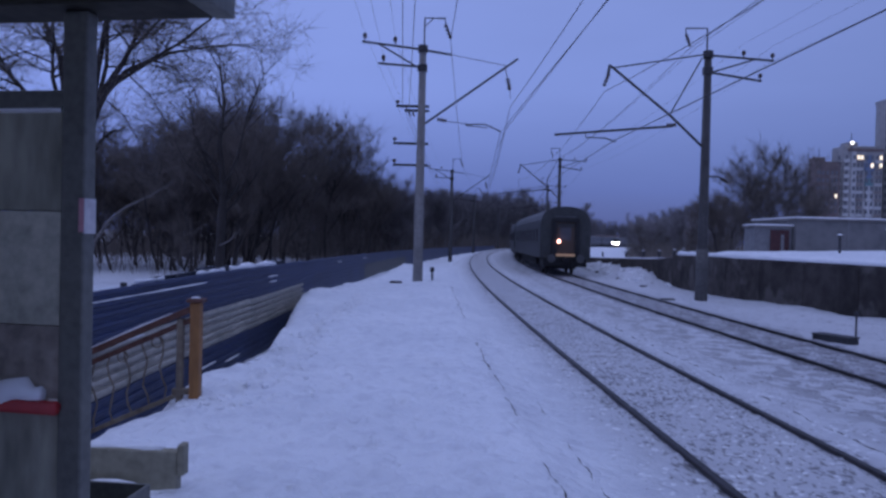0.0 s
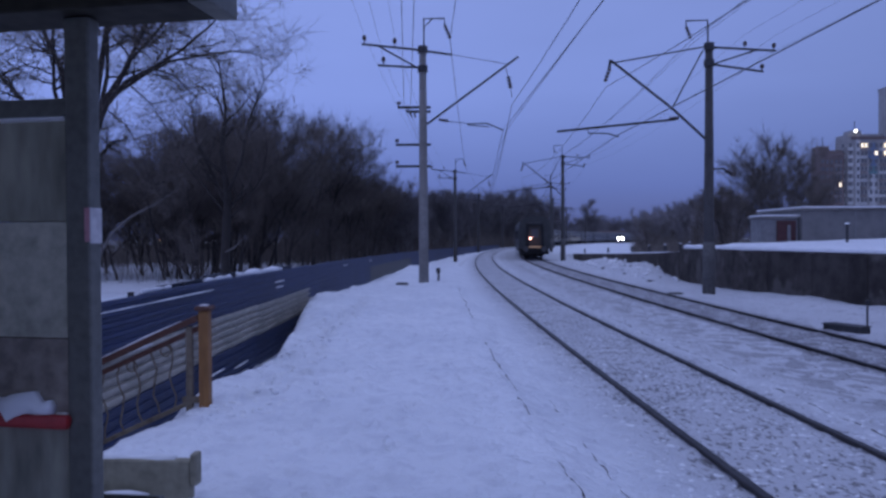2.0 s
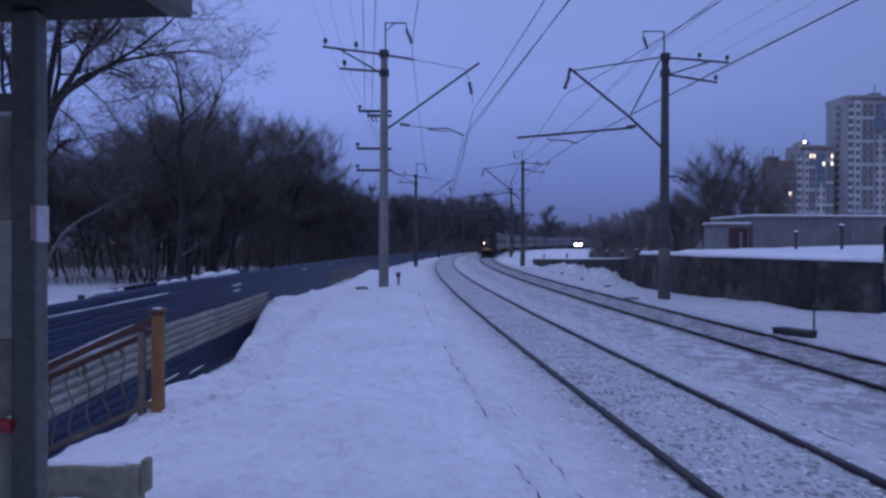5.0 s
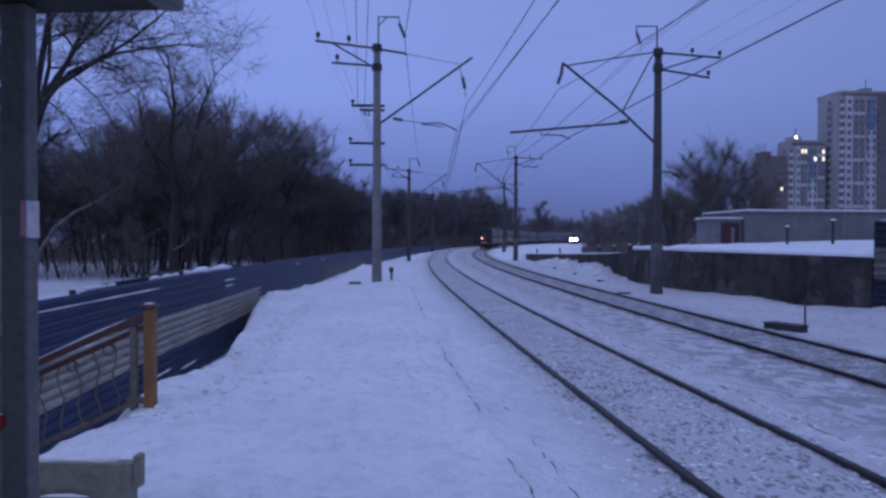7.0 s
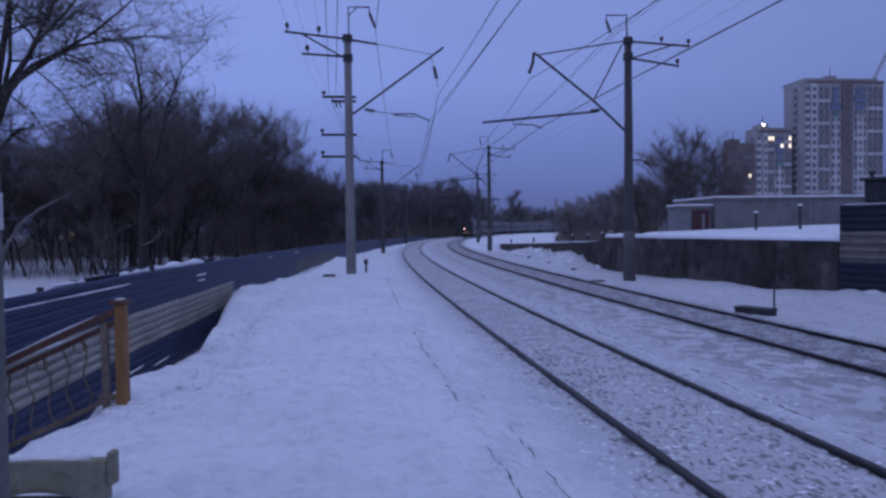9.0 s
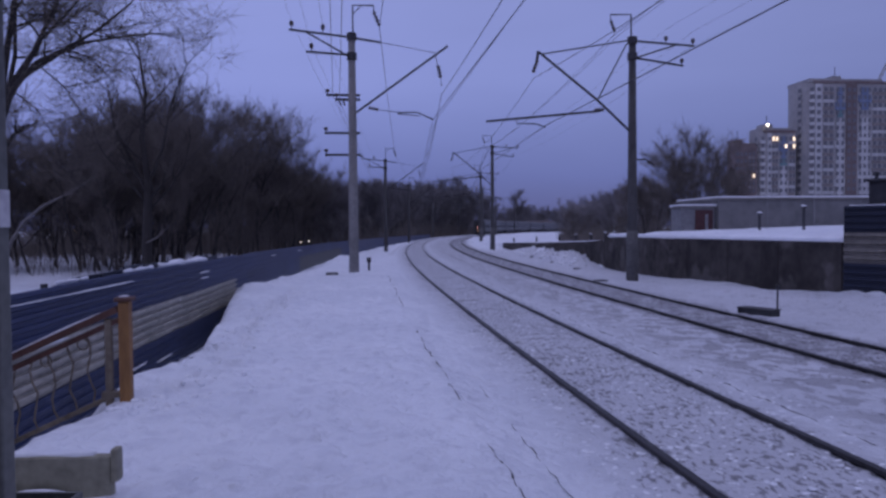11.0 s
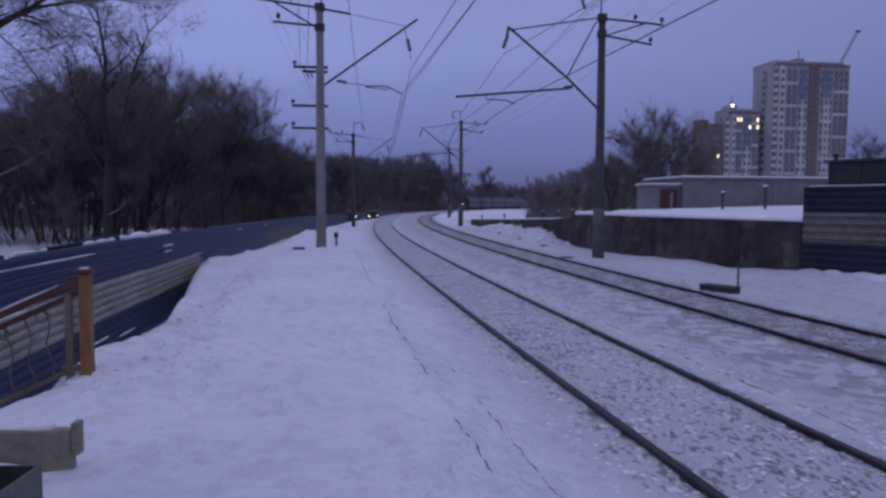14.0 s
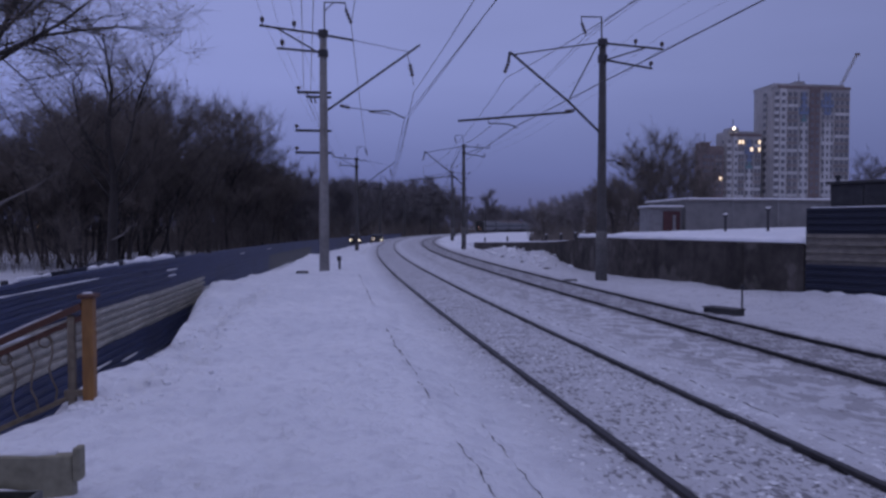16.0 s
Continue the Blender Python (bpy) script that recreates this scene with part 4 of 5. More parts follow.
# ---------------------------------------------------------------- towers
def build_tower(name_label, x0, x1, y, top, mat, pale, floors, rounded, zones, lit, z0=-1.0, depth=22.0):
    t = empty("apartment_tower", (0, 0, 0), name_label, "apartment tower", "towers on the skyline")
    w, r = x1 - x0, rounded
    prof = []
    for cx, cy, a0, q in ((x0 + r, y + r, 180, r), (x1 - 0.3, y + 0.3, 270, 0.3), (x1 - 0.3, y + depth - 0.3, 0, 0.3), (x0 + r, y + depth - r, 90, r)):
        for k in range(5):
            a = radians(a0 + 90 * k / 4)
            prof.append((cx + q * math.cos(a), cy + q * math.sin(a)))
    bm = bmesh.new()
    low = [bm.verts.new((px, py, z0)) for px, py in prof]
    high = [bm.verts.new((px, py, top)) for px, py in prof]
    for i in range(len(prof)):
        bm.faces.new((low[i], low[(i + 1) % len(prof)], high[(i + 1) % len(prof)], high[i]))
    bm.faces.new(high)
    bmesh.ops.recalc_face_normals(bm, faces=bm.faces)
    part("wall", bm, mat, t)
    part("parapet", box((x0 + r * 0.3, y + 0.6, top + 0.01), (x1 - r * 0.3, y + depth - 1, top + 1.4), 0.2), mat, t)
    part("roof_housing", box(((x0 + x1) / 2 - 3, y + 5, top + 1.41), ((x0 + x1) / 2 + 1, y + 10, top + 3.4), 0.1), mat, t)
    part("antenna", tube([((x0 + x1) / 2 - 1, y + 6, top + 3.4), ((x0 + x1) / 2 - 1, y + 6, top + 7)], 0.12, 6), STEEL, t)
    fh = (top - 2 - z0) / floors
    part("roof_edge", box((x0 + r * 0.5, y - 0.3, top - 0.7), (x1 - 0.1, y - 0.01, top + 0.35), 0.05), TOWERBROWN, t, "dark roof edge")
    step = (1.0, 0.52, 0.52, 0.8, 0.52)                           # the pale pattern widens on some floors
    panes = {}
    for z_at, (f0, f1, kind, count) in enumerate(zones):
        xa, xb = x0 + w * f0, x0 + w * f1
        if kind in ("brown", "pale"):
            part("pier", box((xa, y - 0.25, z0), (xb, y + 0.3, top - 0.8), 0.03), TOWERBROWN if kind == "brown" else pale, t)
        for f in range(floors):
            zf = z0 + fh * f
            if kind == "white":
                half = (xb - xa) / 2 * step[(f + 2 * z_at) % 5]
                m = pale if f < floors - 4 else TOWERTEAL if f == floors - 4 and z_at < 4 else TOWERBLUE if f > floors - 4 else mat
                part("panel", box(((xa + xb) / 2 - half, y - 0.35, zf + 0.05), ((xa + xb) / 2 + half, y + 0.1, zf + fh - 0.05), 0.03), m, t)
            elif kind == "balcony":
                part("balcony", box((xa, y - 0.9 + 0.45 * r * (f0 < 0.15), zf + 0.1), (xb, y + 0.2 + 0.45 * r * (f0 < 0.15), zf + fh * 0.45), 0.05), pale, t)
            elif kind == "grey":
                part("floor_band", box((xa + 0.1, y - 0.14, zf), (xb - 0.1, y + 0.2, zf + fh * 0.36), 0.02), TOWERBAND if (f + z_at) % 3 else pale, t)
            for c in range(count):
                cw = (xb - xa) / count
                key = (round(cw, 2), (f, z_at, c) in lit)
                if key not in panes:
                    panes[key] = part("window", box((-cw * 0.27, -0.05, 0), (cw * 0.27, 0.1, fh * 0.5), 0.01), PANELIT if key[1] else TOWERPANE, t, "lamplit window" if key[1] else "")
                    ob = panes[key]
                else:
                    ob = new("window", panes[key].data)
                    ob.parent = t
                    tagged(ob, "lamplit window" if key[1] else "")
                ob.location = (xa + cw * (c + 0.5), y - 0.36, zf + fh * 0.42)
    for f in range(floors):                                       # the rounded corner and the long side
        for a in (25, 62):
            cx, cy = x0 + r - r * math.cos(radians(a)), y + r - r * math.sin(radians(a))
            part("balcony", box((-0.9, -0.5, 0), (0.9, 0.3, fh * 0.42), 0.05), pale if a > 40 else mat, t).matrix_basis = pose(cx, cy, z0 + fh * (f + 0.05), 0, 0, a - 90)
            ob = new("window", list(panes.values())[0].data)
            ob.parent = t
            ob.matrix_basis = pose(cx - 0.12 * math.cos(radians(a)), cy - 0.12 * math.sin(radians(a)), z0 + fh * (f + 0.45), 0, 0, a - 90)
    return t


build_tower("wide pale apartment tower with rounded corner against dusk", 165.5, 200.5, 260, 57.5, TOWERPALE, TOWER, 19, 7,
            [(0.13, 0.205, "pale", 1), (0.215, 0.35, "grey", 2), (0.36, 0.48, "white", 2), (0.49, 0.62, "brown", 2), (0.635, 0.79, "white", 3), (0.80, 0.99, "grey", 3)], {}, depth=16)
build_tower("apartment tower with blue top storeys and lit windows", 148.0, 163.5, 262, 38.5, TOWERPALE, TOWER, 13, 4,
            [(0.24, 0.34, "pale", 1), (0.35, 0.52, "grey", 2), (0.54, 0.78, "white", 2), (0.80, 0.98, "grey", 2)],
            {(12, 1, 0), (12, 3, 1), (11, 2, 1), (11, 3, 1), (12, 1, 1)}, depth=10)
build_tower("brown brick apartment block on the skyline", 139.5, 147.6, 262, 32.5, TOWERBROWN, TOWERBROWN, 11, 0.8,
            [(0.1, 0.5, "brown", 2), (0.52, 0.9, "grey", 2)], {(7, 1, 1), (4, 0, 0)}, depth=9)


roof_lamp = empty("roof_lamp", (151.5, 262, 38.5), "bright lamp on a tower roof", "lamp")
part("mast", tube([(0, 0, 0), (0, 0, 2.2)], 0.12, 6), STEEL, roof_lamp)
bm = bmesh.new()
bmesh.ops.create_uvsphere(bm, u_segments=10, v_segments=6, radius=0.55, matrix=Matrix.Translation((0, -0.4, 2.4)))
part("lamp", bm, GLINT, roof_lamp, "glowing lamp", True)


crane = empty("tower_crane", (0, 0, 0), "distant construction crane with slanted jib", "crane")
part("mast", tube([(205, 275, -1), (205, 275, 58)], 0.6, 5), TOWERPALE, crane)
for dx in (-0.5, 0.5):
    part("jib_chord", tube([(205 + dx, 275, 57), (214.6 + dx, 275, 75)], 0.2, 5), TOWERPALE, crane)
for k in range(9):
    f, g = k / 9, (k + 1) / 9
    part("lacing", tube([(204.5 + 9.6 * f, 275, 57 + 18 * f), (205.5 + 9.6 * g, 275, 57 + 18 * g)], 0.12, 4), TOWERPALE, crane)
part("jib_head", box((214.0, 274.6, 74.8), (216.2, 275.4, 75.8), 0.2), TOWERBROWN, crane)


# ---------------------------------------------------------------- trees
def branch_tree(seed, height, spread, levels, twigs, lean=(0, 0), trunk_r=0.16, first=0.3, limbs=None, thick=1.0, rise=(0.2, 0.75), slim=0.008):
    """Trunk and limbs in one bmesh, fine twigs in another. limbs: given courses of the main limbs, in place of a grown trunk."""
    rnd = random.Random(seed)
    wood, fine = bmesh.new(), []

    def sprout(pts, radii, dirn, length, level, count, lo):
        k = len(pts) - 1
        for c in range(count):
            f = rnd.uniform(lo, 0.999)
            i = min(k - 1, int(f * k))
            a = pts[i].lerp(pts[i + 1], f * k - i)
            az = c * 2.4 + rnd.uniform(-0.5, 0.5)
            side = Vector((math.cos(az), math.sin(az), 0))
            v = (dirn * 0.5 + side * spread + Vector((0, 0, rnd.uniform(*rise)))).normalized()
            grow(a, v, length * rnd.uniform(0.42, 0.62), max(slim, radii[i] * 0.55), level + 1)

    def grow(p, d, length, r, level):
        pts, radii, q, dirn = [p.copy()], [r], p.copy(), d.copy()
        k = 8 if level == 0 else 5 if level < 3 else 3
        for i in range(k):
            dirn = (dirn + Vector((rnd.uniform(-1, 1), rnd.uniform(-1, 1), rnd.uniform(-0.5, 0.8))) * (0.12 + 0.07 * level)).normalized()
            q = q + dirn * length / k
            pts.append(q.copy())
            radii.append(r * (1 - 0.7 * (i + 1) / k))
        tube(pts, radii, 7 if level == 0 else 5 if level == 1 else 3, wood, caps=False)
        if level >= levels:
            for _ in range(twigs):
                i = rnd.randint(1, k)
                a = pts[i - 1].lerp(pts[i], rnd.random())
                v = (dirn + Vector((rnd.gauss(0, 0.75), rnd.gauss(0, 0.75), rnd.gauss(0.1, 0.5)))).normalized()
                fine.append((a, v, rnd.uniform(0.4, 1.2) * (0.35 + height * 0.075) * (1.5 if thick > 1.5 else 1.0)))
            return
        sprout(pts, radii, dirn, length, level, 8 if level == 0 else 5, first if level == 0 else 0.25)

    if limbs:
        for pts, r0, r1, count in limbs:
            pts = [Vector(p) for p in pts]
            radii = [r0 + (r1 - r0) * i / (len(pts) - 1) for i in range(len(pts))]
            tube(pts, radii, 8, wood, caps=False)
            sprout(pts, radii, (pts[-1] - pts[-2]).normalized(), height * 0.3, 1, count, 0.3)
    else:
        grow(Vector((0, 0, -0.5)), Vector((lean[0], lean[1], 1)).normalized(), height * 0.72, trunk_r, 0)
    verts, faces = [], []
    for a, v, ln in fine:
        side = v.cross(Vector((0.3, 0.2, 1))).normalized()
        w = (0.005 + 0.0006 * height) * thick
        up = v.cross(side)
        b = a + v * ln + Vector((0, 0, rnd.uniform(-0.15, 0.25) * ln))
        o = len(verts)
        verts += [a + side * w, a - side * w * 0.5 + up * w * 0.87, a - side * w * 0.5 - up * w * 0.87, b]
        faces += [(o, o + 1, o + 3), (o + 1, o + 2, o + 3)]
    me = bpy.data.meshes.new("crown")
    me.from_pydata(verts, [], faces)
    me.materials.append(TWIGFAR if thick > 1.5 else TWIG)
    return wood, me


def make_tree(seed, height, spread, levels, twigs, label, at, lean=(0, 0), trunk_r=0.16, first=0.3, bark=None, limbs=None, thick=1.0, rise=(0.2, 0.75), slim=0.008):
    wood, fine = branch_tree(seed, height, spread, levels, twigs, lean, trunk_r, first, limbs, thick, rise, slim)
    t = empty("tree", at, label, "tree", "bare winter trees")
    part("trunk", wood, bark or BARK, t, smooth=True)
    new("crown", fine).parent = t
    return t


# large tree behind the shelter: a trunk and its sweeping limbs
BIG = [
    ([(0.2, 0, -0.6), (0.1, 0, 2.0), (-0.1, 0, 4.0), (0.35, 0, 5.8), (0.75, 0, 7.0)], 0.30, 0.13, 2),
    ([(0.35, 0, 5.9), (1.0, -0.2, 7.0), (1.7, -0.4, 7.65), (2.6, -0.6, 8.0), (3.6, -0.9, 8.45), (4.6, -1.2, 9.1), (5.5, -1.4, 9.9)], 0.095, 0.012, 16),
    ([(0.75, 0, 7.0), (1.3, 0.3, 8.1), (1.7, 0.5, 9.2), (2.2, 0.8, 10.6), (2.5, 1, 13)], 0.10, 0.03, 14),
    ([(0.6, 0, 6.6), (0.75, 0.3, 8.0), (0.7, 0.5, 10.0), (0.95, 0.6, 12.0)], 0.08, 0.03, 10),
    ([(1.0, -0.1, 7.0), (1.8, -0.5, 8.2), (2.9, -1.0, 9.0), (3.9, -1.4, 9.9), (4.6, -1.6, 11.2)], 0.055, 0.014, 12),
    ([(0.9, 0.1, 7.2), (2.3, 0.8, 8.5), (3.4, 1.4, 8.9), (4.3, 2.0, 9.2), (5.0, 2.4, 9.2)], 0.065, 0.012, 10),
    ([(-0.05, 0, 4.6), (-0.8, 0.4, 8.2), (-1.7, 0.8, 9.8), (-2.2, 1.0, 12.5)], 0.13, 0.04, 10),
    ([(0.0, 0.1, 4.2), (0.2, 1.0, 8.5), (0.5, 1.6, 12), (0.6, 2, 14.5)], 0.13, 0.04, 9),
    ([(2.6, -0.6, 8.0), (3.3, -0.6, 7.75), (3.9, -0.5, 7.1), (4.2, -0.5, 6.3)], 0.026, 0.006, 6),
    ([(1.7, -0.4, 7.6), (2.3, 0.0, 7.0), (2.8, 0.2, 6.1), (3.0, 0.2, 5.2)], 0.028, 0.006, 8),
    ([(0.9, 0, 6.8), (1.5, 0.0, 6.3), (1.9, 0.2, 5.5), (2.1, 0.2, 4.6)], 0.026, 0.006, 8),
    ([(-0.1, 0, 4.4), (-1.4, 0.2, 6.6), (-2.9, 0.4, 8.1), (-4.2, 0.5, 9.4)], 0.11, 0.03, 12),
    ([(-0.3, 0, 5.6), (-0.6, -0.4, 7.4), (-0.5, -0.6, 9.5)], 0.09, 0.03, 10),
]
make_tree(11, 10.0, 0.8, 4, 2, "large spreading bare tree behind the shelter", (-11.8, 22.5, -0.9), limbs=BIG, rise=(-0.55, 0.6), slim=0.0045, thick=0.6)
SLIM = [
    ([(0, 0, -0.6), (0.05, 0, 2.5), (0.15, 0, 4.6), (-0.1, 0, 6.5), (0.1, 0, 8.4), (-0.2, 0, 10.6)], 0.24, 0.03, 10),
    ([(0.1, 0, 4.2), (-0.5, 0.2, 5.4), (-1.3, 0.3, 7.0), (-1.6, 0.3, 9.0)], 0.09, 0.02, 9),
    ([(0.1, 0, 4.6), (0.8, -0.2, 6.0), (1.2, -0.3, 7.8), (1.9, -0.3, 9.6)], 0.09, 0.02, 9),
    ([(0.1, 0, 3.4), (0.8, 0.4, 4.3), (1.5, 0.6, 5.4), (1.8, 0.6, 6.8)], 0.05, 0.012, 8),
    ([(0.0, 0, 3.8), (-0.7, -0.3, 4.9), (-1.6, -0.3, 5.9), (-2.2, -0.2, 7.4)], 0.05, 0.012, 9),
]
slim_tree = make_tree(5, 9.0, 0.75, 3, 5, "bare tree with a dark forked trunk behind the fence", (-9.9, 31, -0.9), limbs=SLIM, slim=0.006, thick=0.6)
# the limb's pale bark colour stands in for light off the snow
part("snowy_limb", tube([(0.1, -0.2, 2.1), (0.6, -0.5, 2.3), (0.9, -0.6, 2.62), (1.3, -0.7, 2.75)], [0.04, 0.03, 0.025, 0.012], 6), BARKPALE, slim_tree, "limb painted in a pale snow-lit tone", True)
KINDS = [make_tree(20 + k, 11.0 + k % 2, 0.66 + 0.1 * (k % 3), 3, 18, "bare dark tree in the winter wood", (-13 - 3 * k, 47 + 5 * k, -1.0), (0, 0), 0.15, 0.22) for k in range(4)]
# pale twigs and bark paint the haze onto these far trees
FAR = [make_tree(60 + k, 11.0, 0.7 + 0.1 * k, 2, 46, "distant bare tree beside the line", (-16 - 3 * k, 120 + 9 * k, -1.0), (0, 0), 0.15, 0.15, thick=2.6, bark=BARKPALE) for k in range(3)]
BUSH = [make_tree(40 + k, 4.2, 0.9, 2, 24, "low bare thicket shrub in the winter wood", (-9 - k, 44 + 7 * k, -1.0), (0, 0), 0.05, 0.05) for k in range(2)]
rnd = random.Random(3)


def plant(kinds, x, y, z, size):
    ob = copy_thing(rnd.choice(kinds), pose(x, y, z, 0, 0, rnd.uniform(0, 360)))
    size *= 0.86 if kinds is KINDS else 1.0
    ob.scale = (size * rnd.uniform(0.9, 1.15),) * 2 + (size,)


for x, y, size in ((-17.5, 52, 1.1), (-15.5, 56, 1.3), (-13.8, 60, 1.32), (-12.6, 66, 1.35), (-11.2, 68, 1.3), (-10.2, 72, 1.22), (-9.4, 78, 1.1), (-8.8, 82, 1.08), (-7.8, 88, 1.05), (-7.0, 95, 1.0), (-6.2, 102, 0.95), (-5.2, 112, 0.92), (-19.5, 48, 0.85), (-22, 50, 0.75), (-20, 60, 1.0)):
    plant(KINDS, x, y, -1.0, size * 0.96)
for k in range(70):                                               # the wood along the left of the line
    y = 40 + 75 * rnd.random() ** 1.2
    x = fence_x(y) - 6.5 - 24 * rnd.random() ** 1.2 - 0.03 * y
    plant(KINDS, x, y, -1.0, rnd.uniform(0.85, 1.08) * (0.72 if x / y < -0.36 else 0.95))
for k in range(24):                                               # a dense clump of smaller trees at the wood's near corner
    y = rnd.uniform(40, 52)
    plant(KINDS, -y * rnd.uniform(0.29, 0.62), y, -1.0, rnd.uniform(0.74, 0.9))


def far_wood(places, label):
    """Many trees too far to tell apart, joined into one object."""
    co, tris, base = [], [], 0
    for x, y, z, size in places:
        tree, turn = rnd.choice(FAR), rnd.uniform(0, 6.28)
        c, sn = math.cos(turn) * size, math.sin(turn) * size
        for child in tree.children:
            me = child.data
            me.calc_loop_triangles()
            v, t = np.empty(len(me.vertices) * 3, "f"), np.empty(len(me.loop_triangles) * 3, "i")
            me.vertices.foreach_get("co", v)
            me.loop_triangles.foreach_get("vertices", t)
            v = v.reshape(-1, 3)
            co.append(np.stack([x + c * v[:, 0] - sn * v[:, 1], y + sn * v[:, 0] + c * v[:, 1], z + size * v[:, 2]], 1))
            tris.append(t + base)
            base += len(v)
    co, tris = np.concatenate(co), np.concatenate(tris)
    me = bpy.data.meshes.new("far_wood")
    me.vertices.add(len(co))
    me.vertices.foreach_set("co", co.ravel())
    me.loops.add(len(tris))
    me.loops.foreach_set("vertex_index", tris)
    me.polygons.add(len(tris) // 3)
    me.polygons.foreach_set("loop_start", np.arange(0, len(tris), 3))
    me.update()
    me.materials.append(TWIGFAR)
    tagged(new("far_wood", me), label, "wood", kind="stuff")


spots = []
for k in range(95):                                               # the wood goes on outside the curve
    y = 92 + 170 * rnd.random()
    spots.append((on_curve(15, (y - 35))[0] - 40 * rnd.random() ** 1.4, y, -1.0, rnd.uniform(0.9, 1.1) * (0.72 + 0.0045 * (y - 90))))
for k in range(24):                                               # far end of the curve
    y = rnd.uniform(225, 330)
    spots.append((on_curve(9, (y - 35))[0] - rnd.uniform(0, 30), y, -1.0, rnd.uniform(1.1, 1.6)))
for k in range(80):                                               # distant wood closing the view
    spots.append((rnd.uniform(40, 190), rnd.uniform(420, 520), -1.0, rnd.uniform(1.0, 1.5)))
far_wood(spots, "bare grey woods beyond the curve of the line")
for k in range(60):
    y = 33 + 130 * rnd.random() ** 1.3
    x = fence_x(y) - 4.5 - 14 * rnd.random()
    if y > 62 or x > -0.17 * y or k % 4 == 0:
        plant(BUSH, x, y, -1.0, rnd.uniform(0.7, 1.15))
for k in range(60):                                               # right of the line, beyond the terrace
    a = rnd.uniform(15.2, 22.5)
    d = rnd.uniform(95, 190)
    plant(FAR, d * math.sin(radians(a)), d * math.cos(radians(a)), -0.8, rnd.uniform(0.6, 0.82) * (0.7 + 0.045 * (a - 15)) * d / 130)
for k in range(20):
    a = rnd.uniform(15.0, 24)
    d = rnd.uniform(80, 130)
    plant(BUSH, d * math.sin(radians(a)), d * math.cos(radians(a)), -0.8, rnd.uniform(0.8, 1.3))
for k in range(11):                                                # behind the garages
    plant(KINDS, rnd.uniform(28, 37), rnd.uniform(66, 80), -0.5, rnd.uniform(0.6, 0.8))
for x, y, size in ((30.2, 70, 1.0), (32.4, 72, 1.14), (34.6, 71, 1.05)):
    plant(KINDS, x, y, -0.5, size)
for k in range(5):
    plant(KINDS, rnd.uniform(63, 76), rnd.uniform(73, 80), -0.5, rnd.uniform(0.8, 1.05))

def build_undergrowth():
    """Saplings and dead stems that close the wood near the ground."""
    r2 = random.Random(8)
    verts, faces = [], []
    for k in range(36000):
        y = 36 + 250 * r2.random() ** 1.4
        x = (fence_x(y) - 6.0 if y < 90 else on_curve(13, y - 35)[0]) - 45 * r2.random() ** 0.8
        if y < 68 and x < -0.17 * y and r2.random() < 0.8:        # open snow between the nearer trunks
            continue
        h = r2.uniform(0.8, 4.2) + (2.6 * r2.random() if 38 < y < 110 else 0)
        lean = Vector((r2.gauss(0, 0.3), r2.gauss(0, 0.3), 1)) * h
        w = r2.uniform(0.008, 0.022) * (0.6 + y / 80)
        a = Vector((x, y, -1.1))
        o = len(verts)
        verts += [a + Vector((w, 0, 0)), a + Vector((-w * 0.5, w * 0.87, 0)), a + Vector((-w * 0.5, -w * 0.87, 0)), a + lean]
        faces += [(o, o + 1, o + 3), (o + 1, o + 2, o + 3), (o + 2, o, o + 3)]
    for k in range(15000):
        if k < 8000:
            a, d = radians(r2.uniform(14.9, 25)), r2.uniform(78, 165)
            x, y, h, w = d * math.sin(a), d * math.cos(a), r2.uniform(0.8, 3.6), r2.uniform(0.02, 0.05)
        else:
            y = r2.uniform(140, 330)
            x, h, w = on_curve(13, y - 35)[0] - 40 * r2.random(), r2.uniform(2, 7), r2.uniform(0.05, 0.12)
        lean = Vector((r2.gauss(0, 0.3), r2.gauss(0, 0.3), 1)) * h
        o = len(verts)
        a = Vector((x, y, -1.0))
        verts += [a + Vector((w, 0, 0)), a + Vector((-w * 0.5, w * 0.87, 0)), a + Vector((-w * 0.5, -w * 0.87, 0)), a + lean]
        faces += [(o, o + 1, o + 3), (o + 1, o + 2, o + 3), (o + 2, o, o + 3)]
    me = bpy.data.meshes.new("undergrowth")
    me.from_pydata(verts, [], faces)
    me.materials.append(TWIG)
    tagged(new("undergrowth", me), "bare saplings and stems closing the winter wood", "undergrowth", kind="stuff")


build_undergrowth()
# pale bark again paints the snow-lit look of this trunk
log = empty("fallen_trunk", (-11.6, 26, 0), "leaning dead trunk painted in a pale snow-lit tone", "tree")
part("trunk", tube([(-2.0, 0, -1.2), (-1.35, 0, 1.25), (-0.85, 0, 2.05), (-0.2, 0, 2.6), (0.7, 0, 3.05), (1.6, 0, 3.65)], [0.075, 0.065, 0.055, 0.05, 0.035, 0.018], 7), BARKPALE, log, smooth=True)


